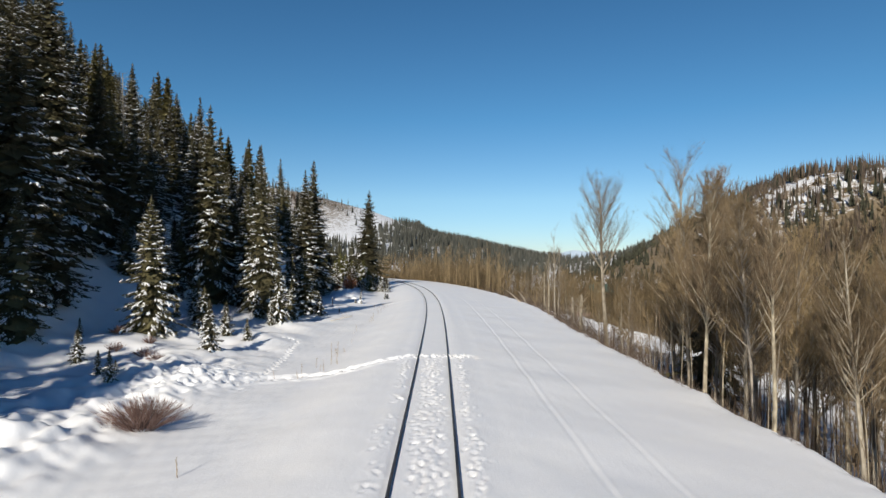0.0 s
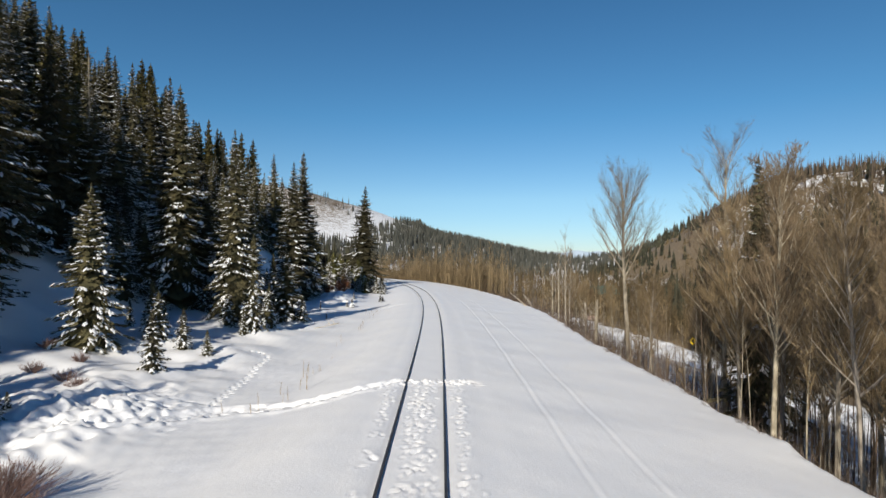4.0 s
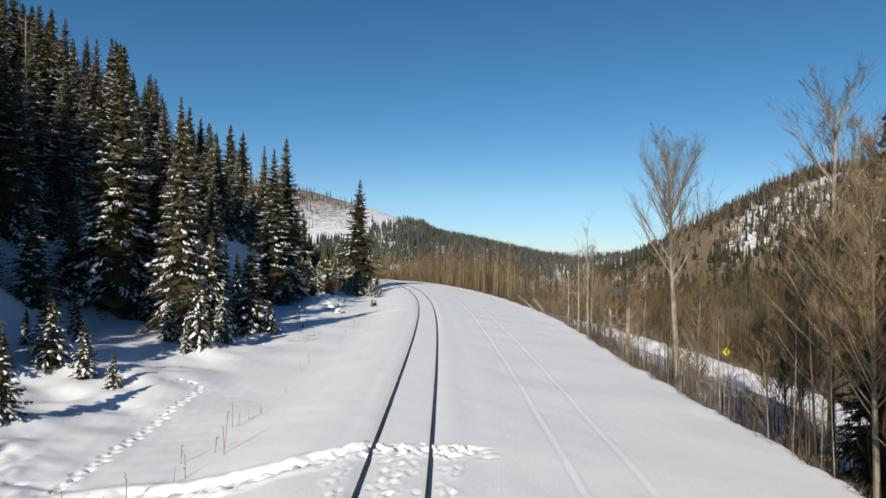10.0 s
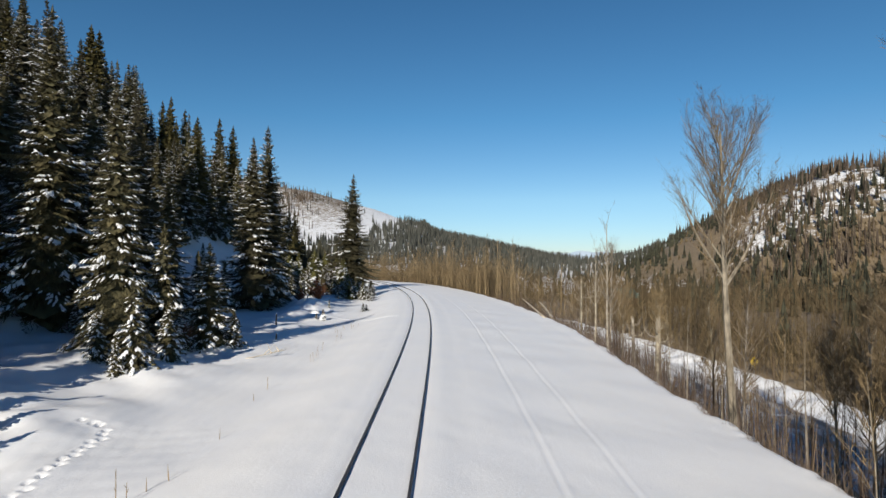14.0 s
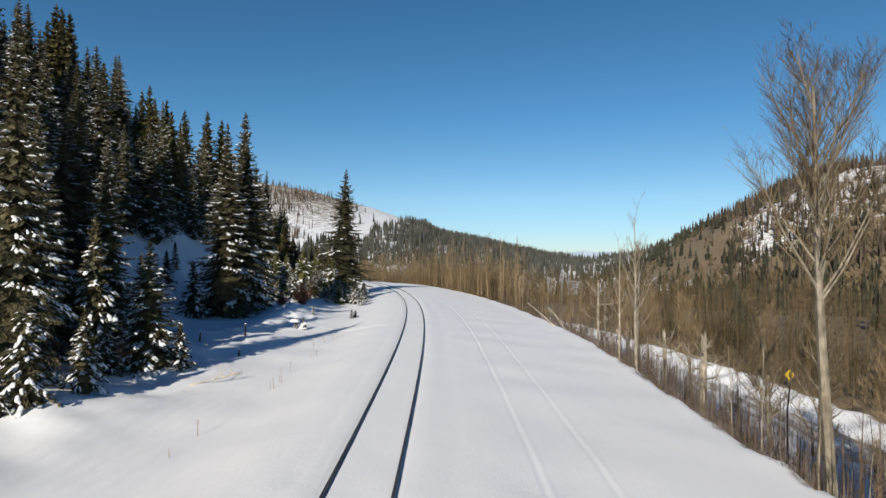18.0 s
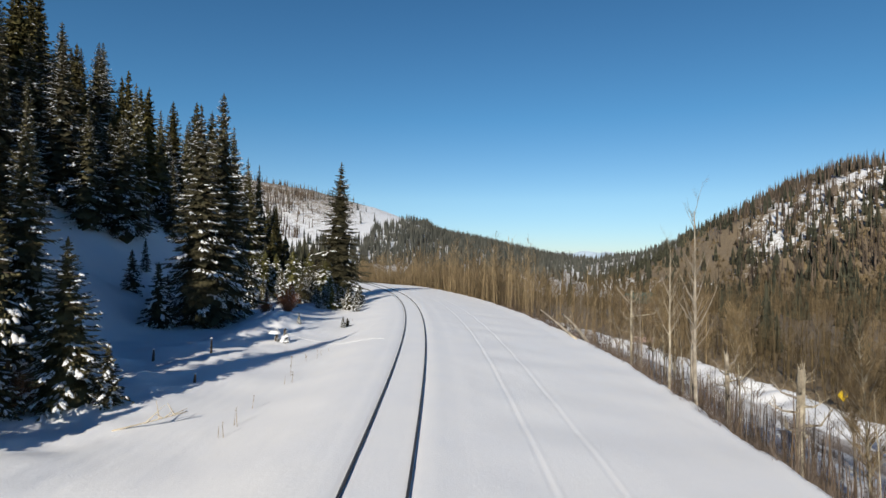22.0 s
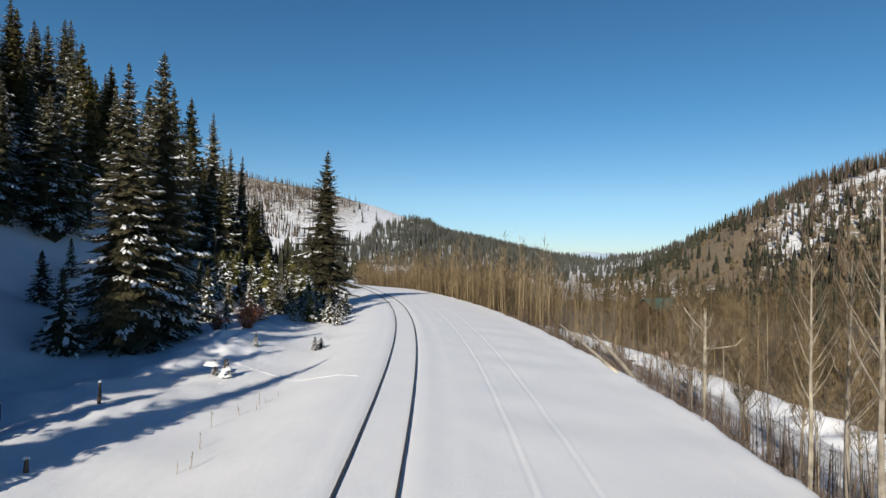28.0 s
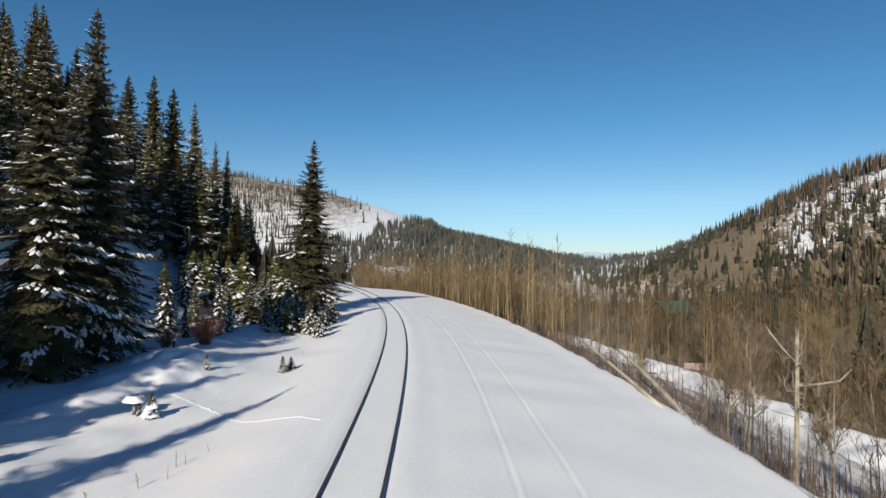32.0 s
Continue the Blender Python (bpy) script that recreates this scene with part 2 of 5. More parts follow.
def height(x, y):
    """Ground height over the whole place, and how bare of snow it is."""
    x, y = np.asarray(x, float), np.asarray(y, float)
    u = x - track_x(y)
    base = track_z(y)
    z = base - 0.045 + 0.05 * wobble(x, y, 7.0, 1) * smooth(2.0, 4.0, np.abs(u)) + 0.012 * wobble(x, y, 1.6, 2) + 0.018 * wobble(x, y, 0.8, 29) * smooth(4.0, 7.0, -u)
    # shallow trough between and beside the rails, two ruts on the right
    z = z - 0.03 * np.exp(-((np.abs(u) - 0.86) / 0.10) ** 2) + 0.03 * np.exp(-((np.abs(u) - 1.35) / 0.35) ** 2)
    for off, deep in ((4.3, 0.015), (6.05, 0.012)):
        line = u - off - 0.05 * wobble(x * 0, y, 30, 5)
        z = z - deep * np.exp(-(line / 0.07) ** 2) + 0.7 * deep * np.exp(-((line - 0.16) / 0.07) ** 2)
    z = z - 0.025 * np.exp(-((u - 2.15) / 0.35) ** 2)
    # the embankment falls away on both sides of the track
    z = z - 0.8 * smooth(1.8, 6.5, -u) * (1 - 0.6 * smooth(80, 105, y)) - 0.68 * np.clip((u - 2.0) / 9.5, 0, 1)
    # the bank down to the road
    edge = bank_edge(y) + 0.22 * wobble(x * 0, y, 9.0, 3) + 0.26 * wobble(x * 0, y, 2.5, 4) + 0.2 * wobble(x, y, 1.2, 38)
    drop = np.maximum(0, u - edge)
    fall = -6.6 * (1 - np.exp(-((drop / 5.8) ** 1.25)))
    z = z + fall * smooth(0.0, 0.6, drop) + 0.35 * wobble(x, y, 5.0, 6) * smooth(2, 6, drop)
    valley = smooth(34, 40, u)
    z = z + 0.65 * np.exp(-((u - 34.0 - 0.5 * wobble(x * 0, y, 14, 15)) / 1.2) ** 2) * (1 + 0.25 * wobble(x, y, 3, 16))
    z = z + valley * (0.6 + 0.5 * wobble(x, y, 8, 7)) - 3.0 * smooth(60, 220, u)
    # left: mounds, then the wooded hillside
    toe = -19.0 - 0.17 * np.maximum(0, y - 96) - 0.55 * np.maximum(0, y - 152)
    left = smooth(8.0, 13.0, -u)
    z = z + left * (0.55 + 0.45 * wobble(x, y, 6.5, 8) + 0.22 * wobble(x, y, 2.6, 9))
    z = z + 0.9 * smooth(13.5, 18.0, -u) * smooth(25, 40, y) * (1 - smooth(58, 70, y))
    near_left = smooth(8.5, 12, -u) * (1 - smooth(26, 34, y)) * smooth(10, 18, y)
    z = z + near_left * 0.24 * (wobble(x, y, 3.2, 10) + 0.7 * wobble(x, y, 1.3, 11) + 0.3 * wobble(x, y, 0.7, 18))
    z = z + 0.75 * np.exp(-((x + 14.0) / 3.6) ** 2 - ((y - 84) / 6.0) ** 2) + 0.55 * np.exp(-((x + 13.0) / 2.2) ** 2 - ((y - 80.5) / 3.2) ** 2) * (1 + 0.9 * wobble(x, y, 2.2, 19) + 0.4 * wobble(x, y, 1.2, 30))
    rise = np.maximum(0, toe - x)
    hill = 0.92 * rise - 0.92 * 4.5 * (1 - np.exp(-rise / 4.5))
    hill = 95.0 * (1 - np.exp(-hill / 95.0)) * (1 - smooth(420, 700, y))
    z = z + hill * smooth(0, 3, rise) + smooth(0, 6, rise) * 0.5 * wobble(x, y, 9, 12)
    # the land beyond the curve
    beyond = smooth(150, 330, y + 0.25 * u) * (1 - smooth(5, 40, rise))
    z = z - 6.0 * beyond
    # ridge on the far left
    ridge = np.interp(x, RIDGE_X, RIDGE_Z) + 4 * wobble(x, y, 130, 13)
    up = smooth(340, 1020, y)
    z = z + up * (ridge + 12) * (1 - smooth(1300, 2300, y))
    # hill on the right
    knoll = np.interp(x * 400 / np.maximum(y, 400), [100, 131, 182, 227, 250, 268, 285, 313, 436, 873], [0, 13, 45, 67, 77, 80, 79, 78, 80, 82.0])
    z = z + knoll * smooth(190, 395, y + 0.12 * x) * (1 - smooth(1300, 2200, y)) + smooth(220, 380, y) * smooth(110, 220, x) * 4 * wobble(x, y, 66, 14) * (1 - smooth(900, 1300, y))
    bare = np.zeros_like(z)
    bare = np.maximum(bare, 0.62 * smooth(0.5, 2.0, drop) * (1 - 0.45 * smooth(15, 18, u)) * (1 - smooth(21, 25, u)))
    bare = np.maximum(bare, 0.8 * smooth(35.2, 37.5, u) * (1 - smooth(240, 350, y)))
    bare = np.maximum(bare, (1 - 0.7 * smooth(430, 520, y)) * (0.15 + 0.15 * smooth(-0.25, 0.3, wobble(x, y, 17, 41)) + 0.42 * (1 - smooth(0.44, 0.52, x / np.maximum(y, 100) + 0.02 * wobble(x, y, 40, 36)))) * smooth(240, 340, y) * smooth(90, 150, x))
    bare = np.maximum(bare, 0.20 * smooth(8, 40, hill))
    bare = np.maximum(bare, up * (0.16 + 0.2 * (1 - smooth(-190, -130, x * 1000 / np.maximum(y, 100))) + 0.24 * smooth(-90, -20, x * 1000 / np.maximum(y, 100) + 30 * wobble(x, y, 60, 17))))
    return z, bare


def ground_z(x, y):
    return float(height(np.array([x]), np.array([y]))[0][0])


# ---- mesh helpers ----
def add_mesh(name, verts, faces, mats, parent=None, label="", smooth_faces=False, index=None):
    me = bpy.data.meshes.new(name)
    me.from_pydata([tuple(v) for v in verts], [], [tuple(f) for f in faces])
    for m in (mats if isinstance(mats, (list, tuple)) else [mats]):
        me.materials.append(m)
    if index is not None:
        me.polygons.foreach_set("material_index", index)
    if smooth_faces:
        me.polygons.foreach_set("use_smooth", [True] * len(me.polygons))
    me.update()
    ob = new(name, me)
    if parent:
        ob.parent = parent
    if label:
        ob["label"] = label
    return ob


class Soup:
    """Gathers vertices and faces of one mesh."""

    def __init__(self):
        self.v, self.f = [], []

    def tube(self, path, radii, sides=5, cap=True):
        path = [Vector(p) for p in path]
        start = len(self.v)
        for i, p in enumerate(path):
            d = (path[min(i + 1, len(path) - 1)] - path[max(i - 1, 0)]).normalized()
            a = d.orthogonal().normalized()
            b = d.cross(a)
            for k in range(sides):
                t = 6.28318 * k / sides
                self.v.append(p + (a * math.cos(t) + b * math.sin(t)) * radii[i])
        for i in range(len(path) - 1):
            for k in range(sides):
                k2 = (k + 1) % sides
                s = start + i * sides
                self.f.append((s + k, s + k2, s + sides + k2, s + sides + k))
        if cap:
            self.f.append(tuple(start + k for k in range(sides))[::-1])
            self.f.append(tuple(start + (len(path) - 1) * sides + k for k in range(sides)))

    def tri(self, a, b, c):
        s = len(self.v)
        self.v += [a, b, c]
        self.f.append((s, s + 1, s + 2))

    def quad(self, a, b, c, d):
        s = len(self.v)
        self.v += [a, b, c, d]
        self.f.append((s, s + 1, s + 2, s + 3))

    def lump(self, p, r, up, rng, along=None, long=1.5):
        """A low rounded clump: a squashed, uneven dome."""
        s = len(self.v)
        along = along or Vector((1, 0, 0))
        side = along.cross(Vector((0, 0, 1))).normalized()
        n = 6
        for ring, (rr, zz) in enumerate(((1.0, -0.4), (0.62, 0.7))):
            for k in range(n):
                t = 6.28318 * (k + 0.5 * ring) / n
                j = rng.uniform(0.72, 1.25)
                self.v.append(p + along * (math.cos(t) * r * long * rr * j) + side * (math.sin(t) * r * rr * j) + Vector((0, 0, zz * up * j)))
        for k in range(n):
            k2 = (k + 1) % n
            self.f.append((s + k, s + k2, s + n + k2, s + n + k))
        self.f.append(tuple(s + n + k for k in range(n)))

    def mesh(self, name, mats, parent=None, label="", smooth_faces=False):
        return add_mesh(name, self.v, self.f, mats, parent, label, smooth_faces)


def thing(name, label, category, group="", kind=""):
    return tagged(new(name), label, category, group, kind)


# ---- ground ----
def build_ground():
    rng = random.Random(4)
    us = list(np.arange(-1.9, 1.9, 0.06)) + list(np.arange(1.9, 3.9, 0.2)) + list(np.arange(3.9, 4.7, 0.05)) + list(np.arange(4.7, 5.7, 0.2)) + list(np.arange(5.7, 6.4, 0.05)) + list(np.arange(6.4, 10.6, 0.45)) + list(np.arange(10.6, 13, 0.2)) + list(np.arange(13, 24, 0.45)) + list(np.arange(24, 60, 1.2))
    us += list(np.arange(-15.5, -11.4, 0.13)) + list(np.arange(-11.4, -8.2, 0.085)) + list(np.arange(-8.2, -1.9, 0.17)) + list(np.arange(-26, -15.5, 0.5)) + list(np.arange(-60, -26, 1.5))
    us += list(np.arange(60, 260, 8)) + list(np.arange(260, 1000, 30)) + [1000 * 1.22 ** k for k in range(7)]
    us += list(-np.arange(60, 260, 8)) + list(-np.arange(260, 1000, 30)) + [-1000 * 1.22 ** k for k in range(7)]
    us = np.array(sorted(set(round(float(v), 3) for v in us)))
    ys = list(np.arange(9.5, 20, 0.10)) + list(np.arange(20, 40.5, 0.085)) + list(np.arange(40.5, 92, 0.5)) + list(np.arange(92, 160, 1.0)) + list(np.arange(160, 400, 6)) + list(np.arange(400, 1200, 25))
    ys += [1200 * 1.2 ** k for k in range(8)] + list(np.arange(-12, 8, 1.0)) + list(np.arange(-120, -12, 8)) + [-160, -240, -400, -700, -1200, -2500]
    ys = np.array(sorted(set(round(float(v), 3) for v in ys)))
    uu, yy = np.meshgrid(us, ys)
    xx = uu + track_x(yy)
    zz, bare = height(xx, yy)
    # trampled snow: a pressed hollow with a rim, print by print
    def pressed(u0, y0, along, across, turn, deep, rim):
        i0, i1 = np.searchsorted(us, (u0 - 0.6, u0 + 0.6))
        j0, j1 = np.searchsorted(ys, (y0 - 0.6, y0 + 0.6))
        du, dy = uu[j0:j1, i0:i1] - u0, yy[j0:j1, i0:i1] - y0
        p, q = (du * math.cos(turn) + dy * math.sin(turn)) / across, (dy * math.cos(turn) - du * math.sin(turn)) / along
        r2 = p * p + q * q
        zz[j0:j1, i0:i1] += rim * np.exp(-((np.sqrt(r2) - 1.5) / 0.45) ** 2) - deep * np.exp(-r2 ** 2)

    for k in range(620):
        y0 = 9.5 + 20.6 * rng.random()
        side = rng.random()
        u0 = rng.gauss(0.0, 0.27) if side < 0.66 else rng.choice((-1, 1, 1)) * rng.gauss(1.28, 0.13)
        if 0.58 < abs(u0) < 1.0 or abs(u0) > 1.7:
            continue
        pressed(u0, y0, rng.uniform(0.10, 0.16), rng.uniform(0.06, 0.09), rng.gauss(0, 0.6), rng.uniform(0.012, 0.045), rng.uniform(0.006, 0.022))
    for k in range(60):
        pressed(rng.uniform(-1.7, 2.3), 29.75 + rng.gauss(0, 0.22), 0.1, 0.17, rng.gauss(0, 0.6), rng.uniform(0.04, 0.08), 0.03)
    # path from the crossing to the mounds: a packed trench, and a trail of single prints from it into the trees
    path_y = np.interp(uu, [-13.5, -10.6, -9.5, -8.4, -7.0, -5.0, -3.2, -1.9, -0.9, 2.3], [23.4, 25.2, 26.4, 27.7, 28.5, 28.7, 28.6, 29.2, 30.0, 29.7])
    path_on = smooth(-13.8, -12.6, uu) * (1 - smooth(-1.2, -0.9, uu))
    rough = wobble(xx, yy, 1.1, 23) + 0.6 * wobble(xx, yy, 0.5, 24)
    wide = 0.34 + 0.035 * np.clip(-uu - 3, 0, 8)
    d = (yy - path_y + 0.10 * rough) / wide
    zz -= path_on * 0.15 * np.exp(-d ** 4) * (1 + 0.4 * rough)
    zz += path_on * (0.06 * np.exp(-((d - 1.5) / 0.4) ** 2) + 0.05 * np.exp(-((d + 1.5) / 0.4) ** 2) + 0.05 * np.exp(-((d - 0.1) / 0.25) ** 2)) * (1 + 0.6 * rough)
    # a second, fainter line above it
    e = (yy - np.interp(uu, [-11, -9.5, -8.2], [28.6, 28.9, 29.0])) / 0.16
    zz -= 0.05 * np.exp(-e ** 2) * smooth(-11.5, -10.5, uu) * (1 - smooth(-8.6, -8.0, uu))
    for k in range(170):
        u0 = rng.uniform(-12.5, -1.6)
        y0 = float(np.interp(u0, [-13.5, -10.6, -9.5, -8.4, -7.0, -5.0, -3.2, -1.9, -0.9], [23.4, 25.2, 26.4, 27.7, 28.5, 28.7, 28.6, 29.2, 30.0]))
        pressed(u0, y0 + rng.gauss(0, 0.25), 0.10, 0.17, rng.gauss(0.3, 0.5), rng.uniform(0.02, 0.06), 0.03)
    trail = [(-8.65, 28.5), (-8.8, 31.2), (-9.05, 34.0), (-9.4, 37.0), (-9.6, 39.2), (-10.1, 39.8), (-11.2, 40.0)]
    step = 0
    for (u1, y1), (u2, y2) in zip(trail[:-1], trail[1:]):
        n = max(1, round(math.hypot(u2 - u1, y2 - y1) / 0.36))
        for k in range(n):
            step += 1
            t = k / n
            pressed(u1 + (u2 - u1) * t + 0.07 * (-1) ** step + rng.gauss(0, 0.03), y1 + (y2 - y1) * t, rng.uniform(0.13, 0.17), 0.085, rng.gauss(0, 0.25), rng.uniform(0.09, 0.13), 0.025)
    # churned snow on the mound where the paths meet
    churn = np.exp(-(((uu + 12.4) / 2.6) ** 2 + ((yy - 27.0) / 2.4) ** 2))
    zz += churn * (0.5 + 0.22 * wobble(xx, yy, 1.9, 25) - 0.10 * smooth(-0.1, 0.4, wobble(xx * 0.6, yy * 1.5, 0.9, 26)))
    for k in range(230):
        u0, y0 = rng.gauss(-12.0, 1.3), rng.gauss(26.6, 1.2)
        pressed(u0, y0, rng.uniform(0.14, 0.3), rng.uniform(0.08, 0.13), rng.gauss(-0.6, 0.4), rng.uniform(0.03, 0.09), rng.uniform(0.01, 0.03))
    ny, nu = uu.shape
    verts = np.stack([xx, yy, zz], -1).reshape(-1, 3)
    idx = np.arange(ny * nu).reshape(ny, nu)
    quads = np.stack([idx[:-1, :-1], idx[:-1, 1:], idx[1:, 1:], idx[1:, :-1]], -1).reshape(-1, 4)
    me = bpy.data.meshes.new("ground")
    me.from_pydata(verts.tolist(), [], quads.tolist())
    me.materials.append(GROUND)
    me.polygons.foreach_set("use_smooth", [True] * len(me.polygons))
    attr = me.attributes.new("bare", "FLOAT", "POINT")
    attr.data.foreach_set("value", bare.reshape(-1).astype(np.float32))
    me.update()
    return tagged(new("ground", me), "snow-covered ground with trampled paths, a bank and wooded hills", "ground", kind="structure")


build_ground()


# ---- railway ----
def build_track():
    track = thing("railway_track", "single railway track of dark steel rails sunk in packed snow", "railway track", kind="structure")
    for side in (-1, 1):
        s = Soup()
        prof = [(-0.036, 0.0), (-0.036, 0.028), (-0.028, 0.036), (0.028, 0.036), (0.036, 0.028), (0.036, 0.0), (0.012, -0.02), (0.012, -0.11), (-0.012, -0.11), (-0.012, -0.02)]
        ys = list(np.arange(-40, 80, 2.0)) + list(np.arange(80, 215, 2.5))
        rows = []
        for y in ys:
            c, z = float(track_x(y)), float(track_z(y))
            t = Vector((float(track_x(y + 0.5) - track_x(y - 0.5)), 1.0, 0)).normalized()
            nrm = Vector((t.y, -t.x, 0))
            o = Vector((c, y, z)) + nrm * (0.785 * side)
            rows.append(len(s.v))
            for px, pz in prof:
                s.v.append(o + nrm * px + Vector((0, 0, pz)))
        k = len(prof)
        for a, b in zip(rows[:-1], rows[1:]):
            for i in range(k):
                j = (i + 1) % k
                s.f.append((a + i, b + i, b + j, a + j))
        s.mesh("rail", RAIL, track)


build_track()


# ---- conifers ----
def conifer(name, h, seed, spread=0.19, dense=1.0, snow=0.5, needle=None, label="", bare_foot=0.06, crown_start=0.05, tip=1.0, detail=1.0, fine=False):
    """A spruce or fir: trunk, whorls of drooping boughs with side sprays, and snow that lies on the boughs."""
    rng = random.Random(seed)
    tree = tagged(new(name), label, "tree", "conifers on the hillside")
    trunk, crown, cover = Soup(), Soup(), Soup()
    lean = Vector((rng.uniform(-0.02, 0.02), rng.uniform(-0.02, 0.02), 1))
    r0 = 0.014 * h + 0.03
    trunk.tube([lean * (h * k / 7) - Vector((0, 0, 0.3 if k == 0 else 0)) for k in range(8)], [r0 * (1 - 0.97 * (k / 7)) for k in range(8)], 6)
    z = crown_start * h
    while z < h * 0.985:
        f = z / h
        reach = h * spread * 1.12 * (1 - f) ** 0.95 * (0.55 + 0.45 * smooth(0.0, 0.16, f - crown_start + 0.06)) + 0.05 * tip
        count = max(4, int((7 + 3 * rng.random()) * dense * (0.6 + 0.5 * (1 - f))))
        a0 = rng.uniform(0, 6.28)
        for k in range(5):
            a = a0 + 1.2566 * k + rng.uniform(-0.3, 0.3)
            o1 = Vector((math.cos(a - 0.7), math.sin(a - 0.7), 0))
            o2 = Vector((math.cos(a + 0.7), math.sin(a + 0.7), 0))
            q = reach * rng.uniform(0.38, 0.6)
            lo = -reach * rng.uniform(0.25, 0.5)
            crown.quad(lean * z + o1 * 0.05, lean * z + o1 * q + Vector((0, 0, lo)), lean * z + (o1 + o2) * (q * 0.62) + Vector((0, 0, lo * 1.4)), lean * z + o2 * q * 0.9 + Vector((0, 0, lo * 0.9)))
        for k in range(count):
            if rng.random() < 0.07:
                continue
            a = a0 + 6.283 * k / count + rng.uniform(-0.25, 0.25)
            zj = z + h * rng.uniform(-0.012, 0.012)
            L = reach * rng.uniform(0.68, 1.16)
            out = Vector((math.cos(a), math.sin(a), 0))
            side = Vector((-out.y, out.x, 0))
            up0 = 0.55 * f - 0.20 + rng.uniform(-0.08, 0.08)
            droop = (0.55 - 0.35 * f) * rng.uniform(0.7, 1.2)
            root = lean * zj
            n = max(3, int((3 + L * 2.6) * detail))

            def at(t):
                return root + out * (L * t) + Vector((0, 0, L * (up0 * t - droop * t * t + 0.22 * t ** 4)))
            trunk.tri(at(0) + Vector((0, 0, 0.02 + 0.01 * L)), at(0) - Vector((0, 0, 0.02)), at(0.85))
            for i in range(n):
                t = (i + 0.7 + rng.uniform(-0.2, 0.2)) / n
                p = at(min(t, 1.0))
                w = L * (0.42 * (1 - t) + 0.10) * rng.uniform(0.75, 1.2) + 0.05
                wide = (0.13 + 0.06 * rng.random()) * (0.55 + 0.14 * L) / detail ** 0.7
                for sg in (-1, 1):
                    d = (out * 0.75 + side * sg * rng.uniform(0.6, 1.0)).normalized()
                    e = p + d * w + Vector((0, 0, -w * rng.uniform(0.12, 0.5)))
                    q = out * wide
                    sag = Vector((0, 0, -wide * rng.uniform(0.4, 1.6)))
                    mid = p + (e - p) * 0.5
                    if fine:
                        crown.quad(p - q * 0.2, mid - q * 0.42 + sag * 0.4, e, mid + q * 0.36)
                        for b in range(3):
                            t2 = rng.uniform(0.15, 0.8)
                            g = p + (e - p) * t2
                            f2 = (out * rng.uniform(0.3, 1.1) + side * sg * rng.uniform(-0.3, 0.7)).normalized() * (w * rng.uniform(0.28, 0.5))
                            crown.tri(g - d * (wide * 0.3), g + d * (wide * 0.4), g + f2 + Vector((0, 0, -w * rng.uniform(0.05, 0.4))))
                        continue
                    crown.quad(p - q * 0.4, mid - q + sag, e, mid + q * 0.9 + sag * 0.2)
                    if rng.random() < 0.55:
                        crown.tri(mid + q * 0.3, mid + d * (w * 0.35) + sag * 1.5, mid - q * 0.6)
            crown.quad(at(0.75), at(0.9) + side * 0.09, at(1.0) + out * (0.12 * L), at(0.9) - side * 0.09)
            if rng.random() < snow and L > 0.2:
                m = max(1, int(L * rng.uniform(1.2, 2.6) * (3.8 if h < 6 else 3.4 if fine else 1.3 * detail)))
                for i in range(m):
                    t = rng.uniform(0.40, 1.04)
                    sd = rng.uniform(-1, 1)
                    p = at(t) + side * sd * 0.30 * L * (1.15 - t)
                    r = rng.uniform(0.05, 0.12) * (0.6 + 0.16 * L) * (0.75 if h < 6 else 0.72 if fine else 1.0)
                    run = (out + side * sd * 0.9 + Vector((0, 0, up0 - 2 * droop * t - 0.1))).normalized()
                    cover.lump(p + Vector((0, 0, 0.03)), r * 1.15, r * 0.36, rng, run, rng.uniform(1.5, 3.2))
        z += h * (0.018 + 0.014 * rng.random()) / dense ** 0.5 * (1.3 - 0.85 * f) + 0.04
    for k in range(5):
        a = k * 1.257
        top = lean * h
        crown.tri(top + Vector((0, 0, 0.12)), top + Vector((math.cos(a) * 0.10, math.sin(a) * 0.10, -0.5)), top + Vector((math.cos(a + 0.9) * 0.10, math.sin(a + 0.9) * 0.10, -0.35)))
    trunk.mesh("trunk", BARK, tree)
    crown.mesh("crown", needle or NEEDLE, tree)
    if cover.v:
        cover.mesh("snow_cover", SNOW_CLUMP, tree, "white snow lying on the boughs", True)["kind"] = "stuff"
    return tree


PLACED = set()


def put(tree, x, y, scale=1.0, turn=0.0, sink=0.05, label="", fat=1.0):
    """A copy of a thing on the ground at (x, y)."""
    m = pose(x, y, ground_z(x, y) - sink, 0, 0, turn) @ Matrix.Diagonal((scale * fat, scale * fat, scale, 1))
    ob = tree if tree not in PLACED else copy_thing(tree, m)
    PLACED.add(tree)
    ob.matrix_basis = m
    if label:
        ob["label"] = label
    return ob


def conifer_to_top(tree, full, x, y, top, turn, fat=1.0, label=""):
    """A copy whose tip stands at the height top."""
    return put(tree, x, y, (top - ground_z(x, y)) / full, turn, 0.05, label, fat)


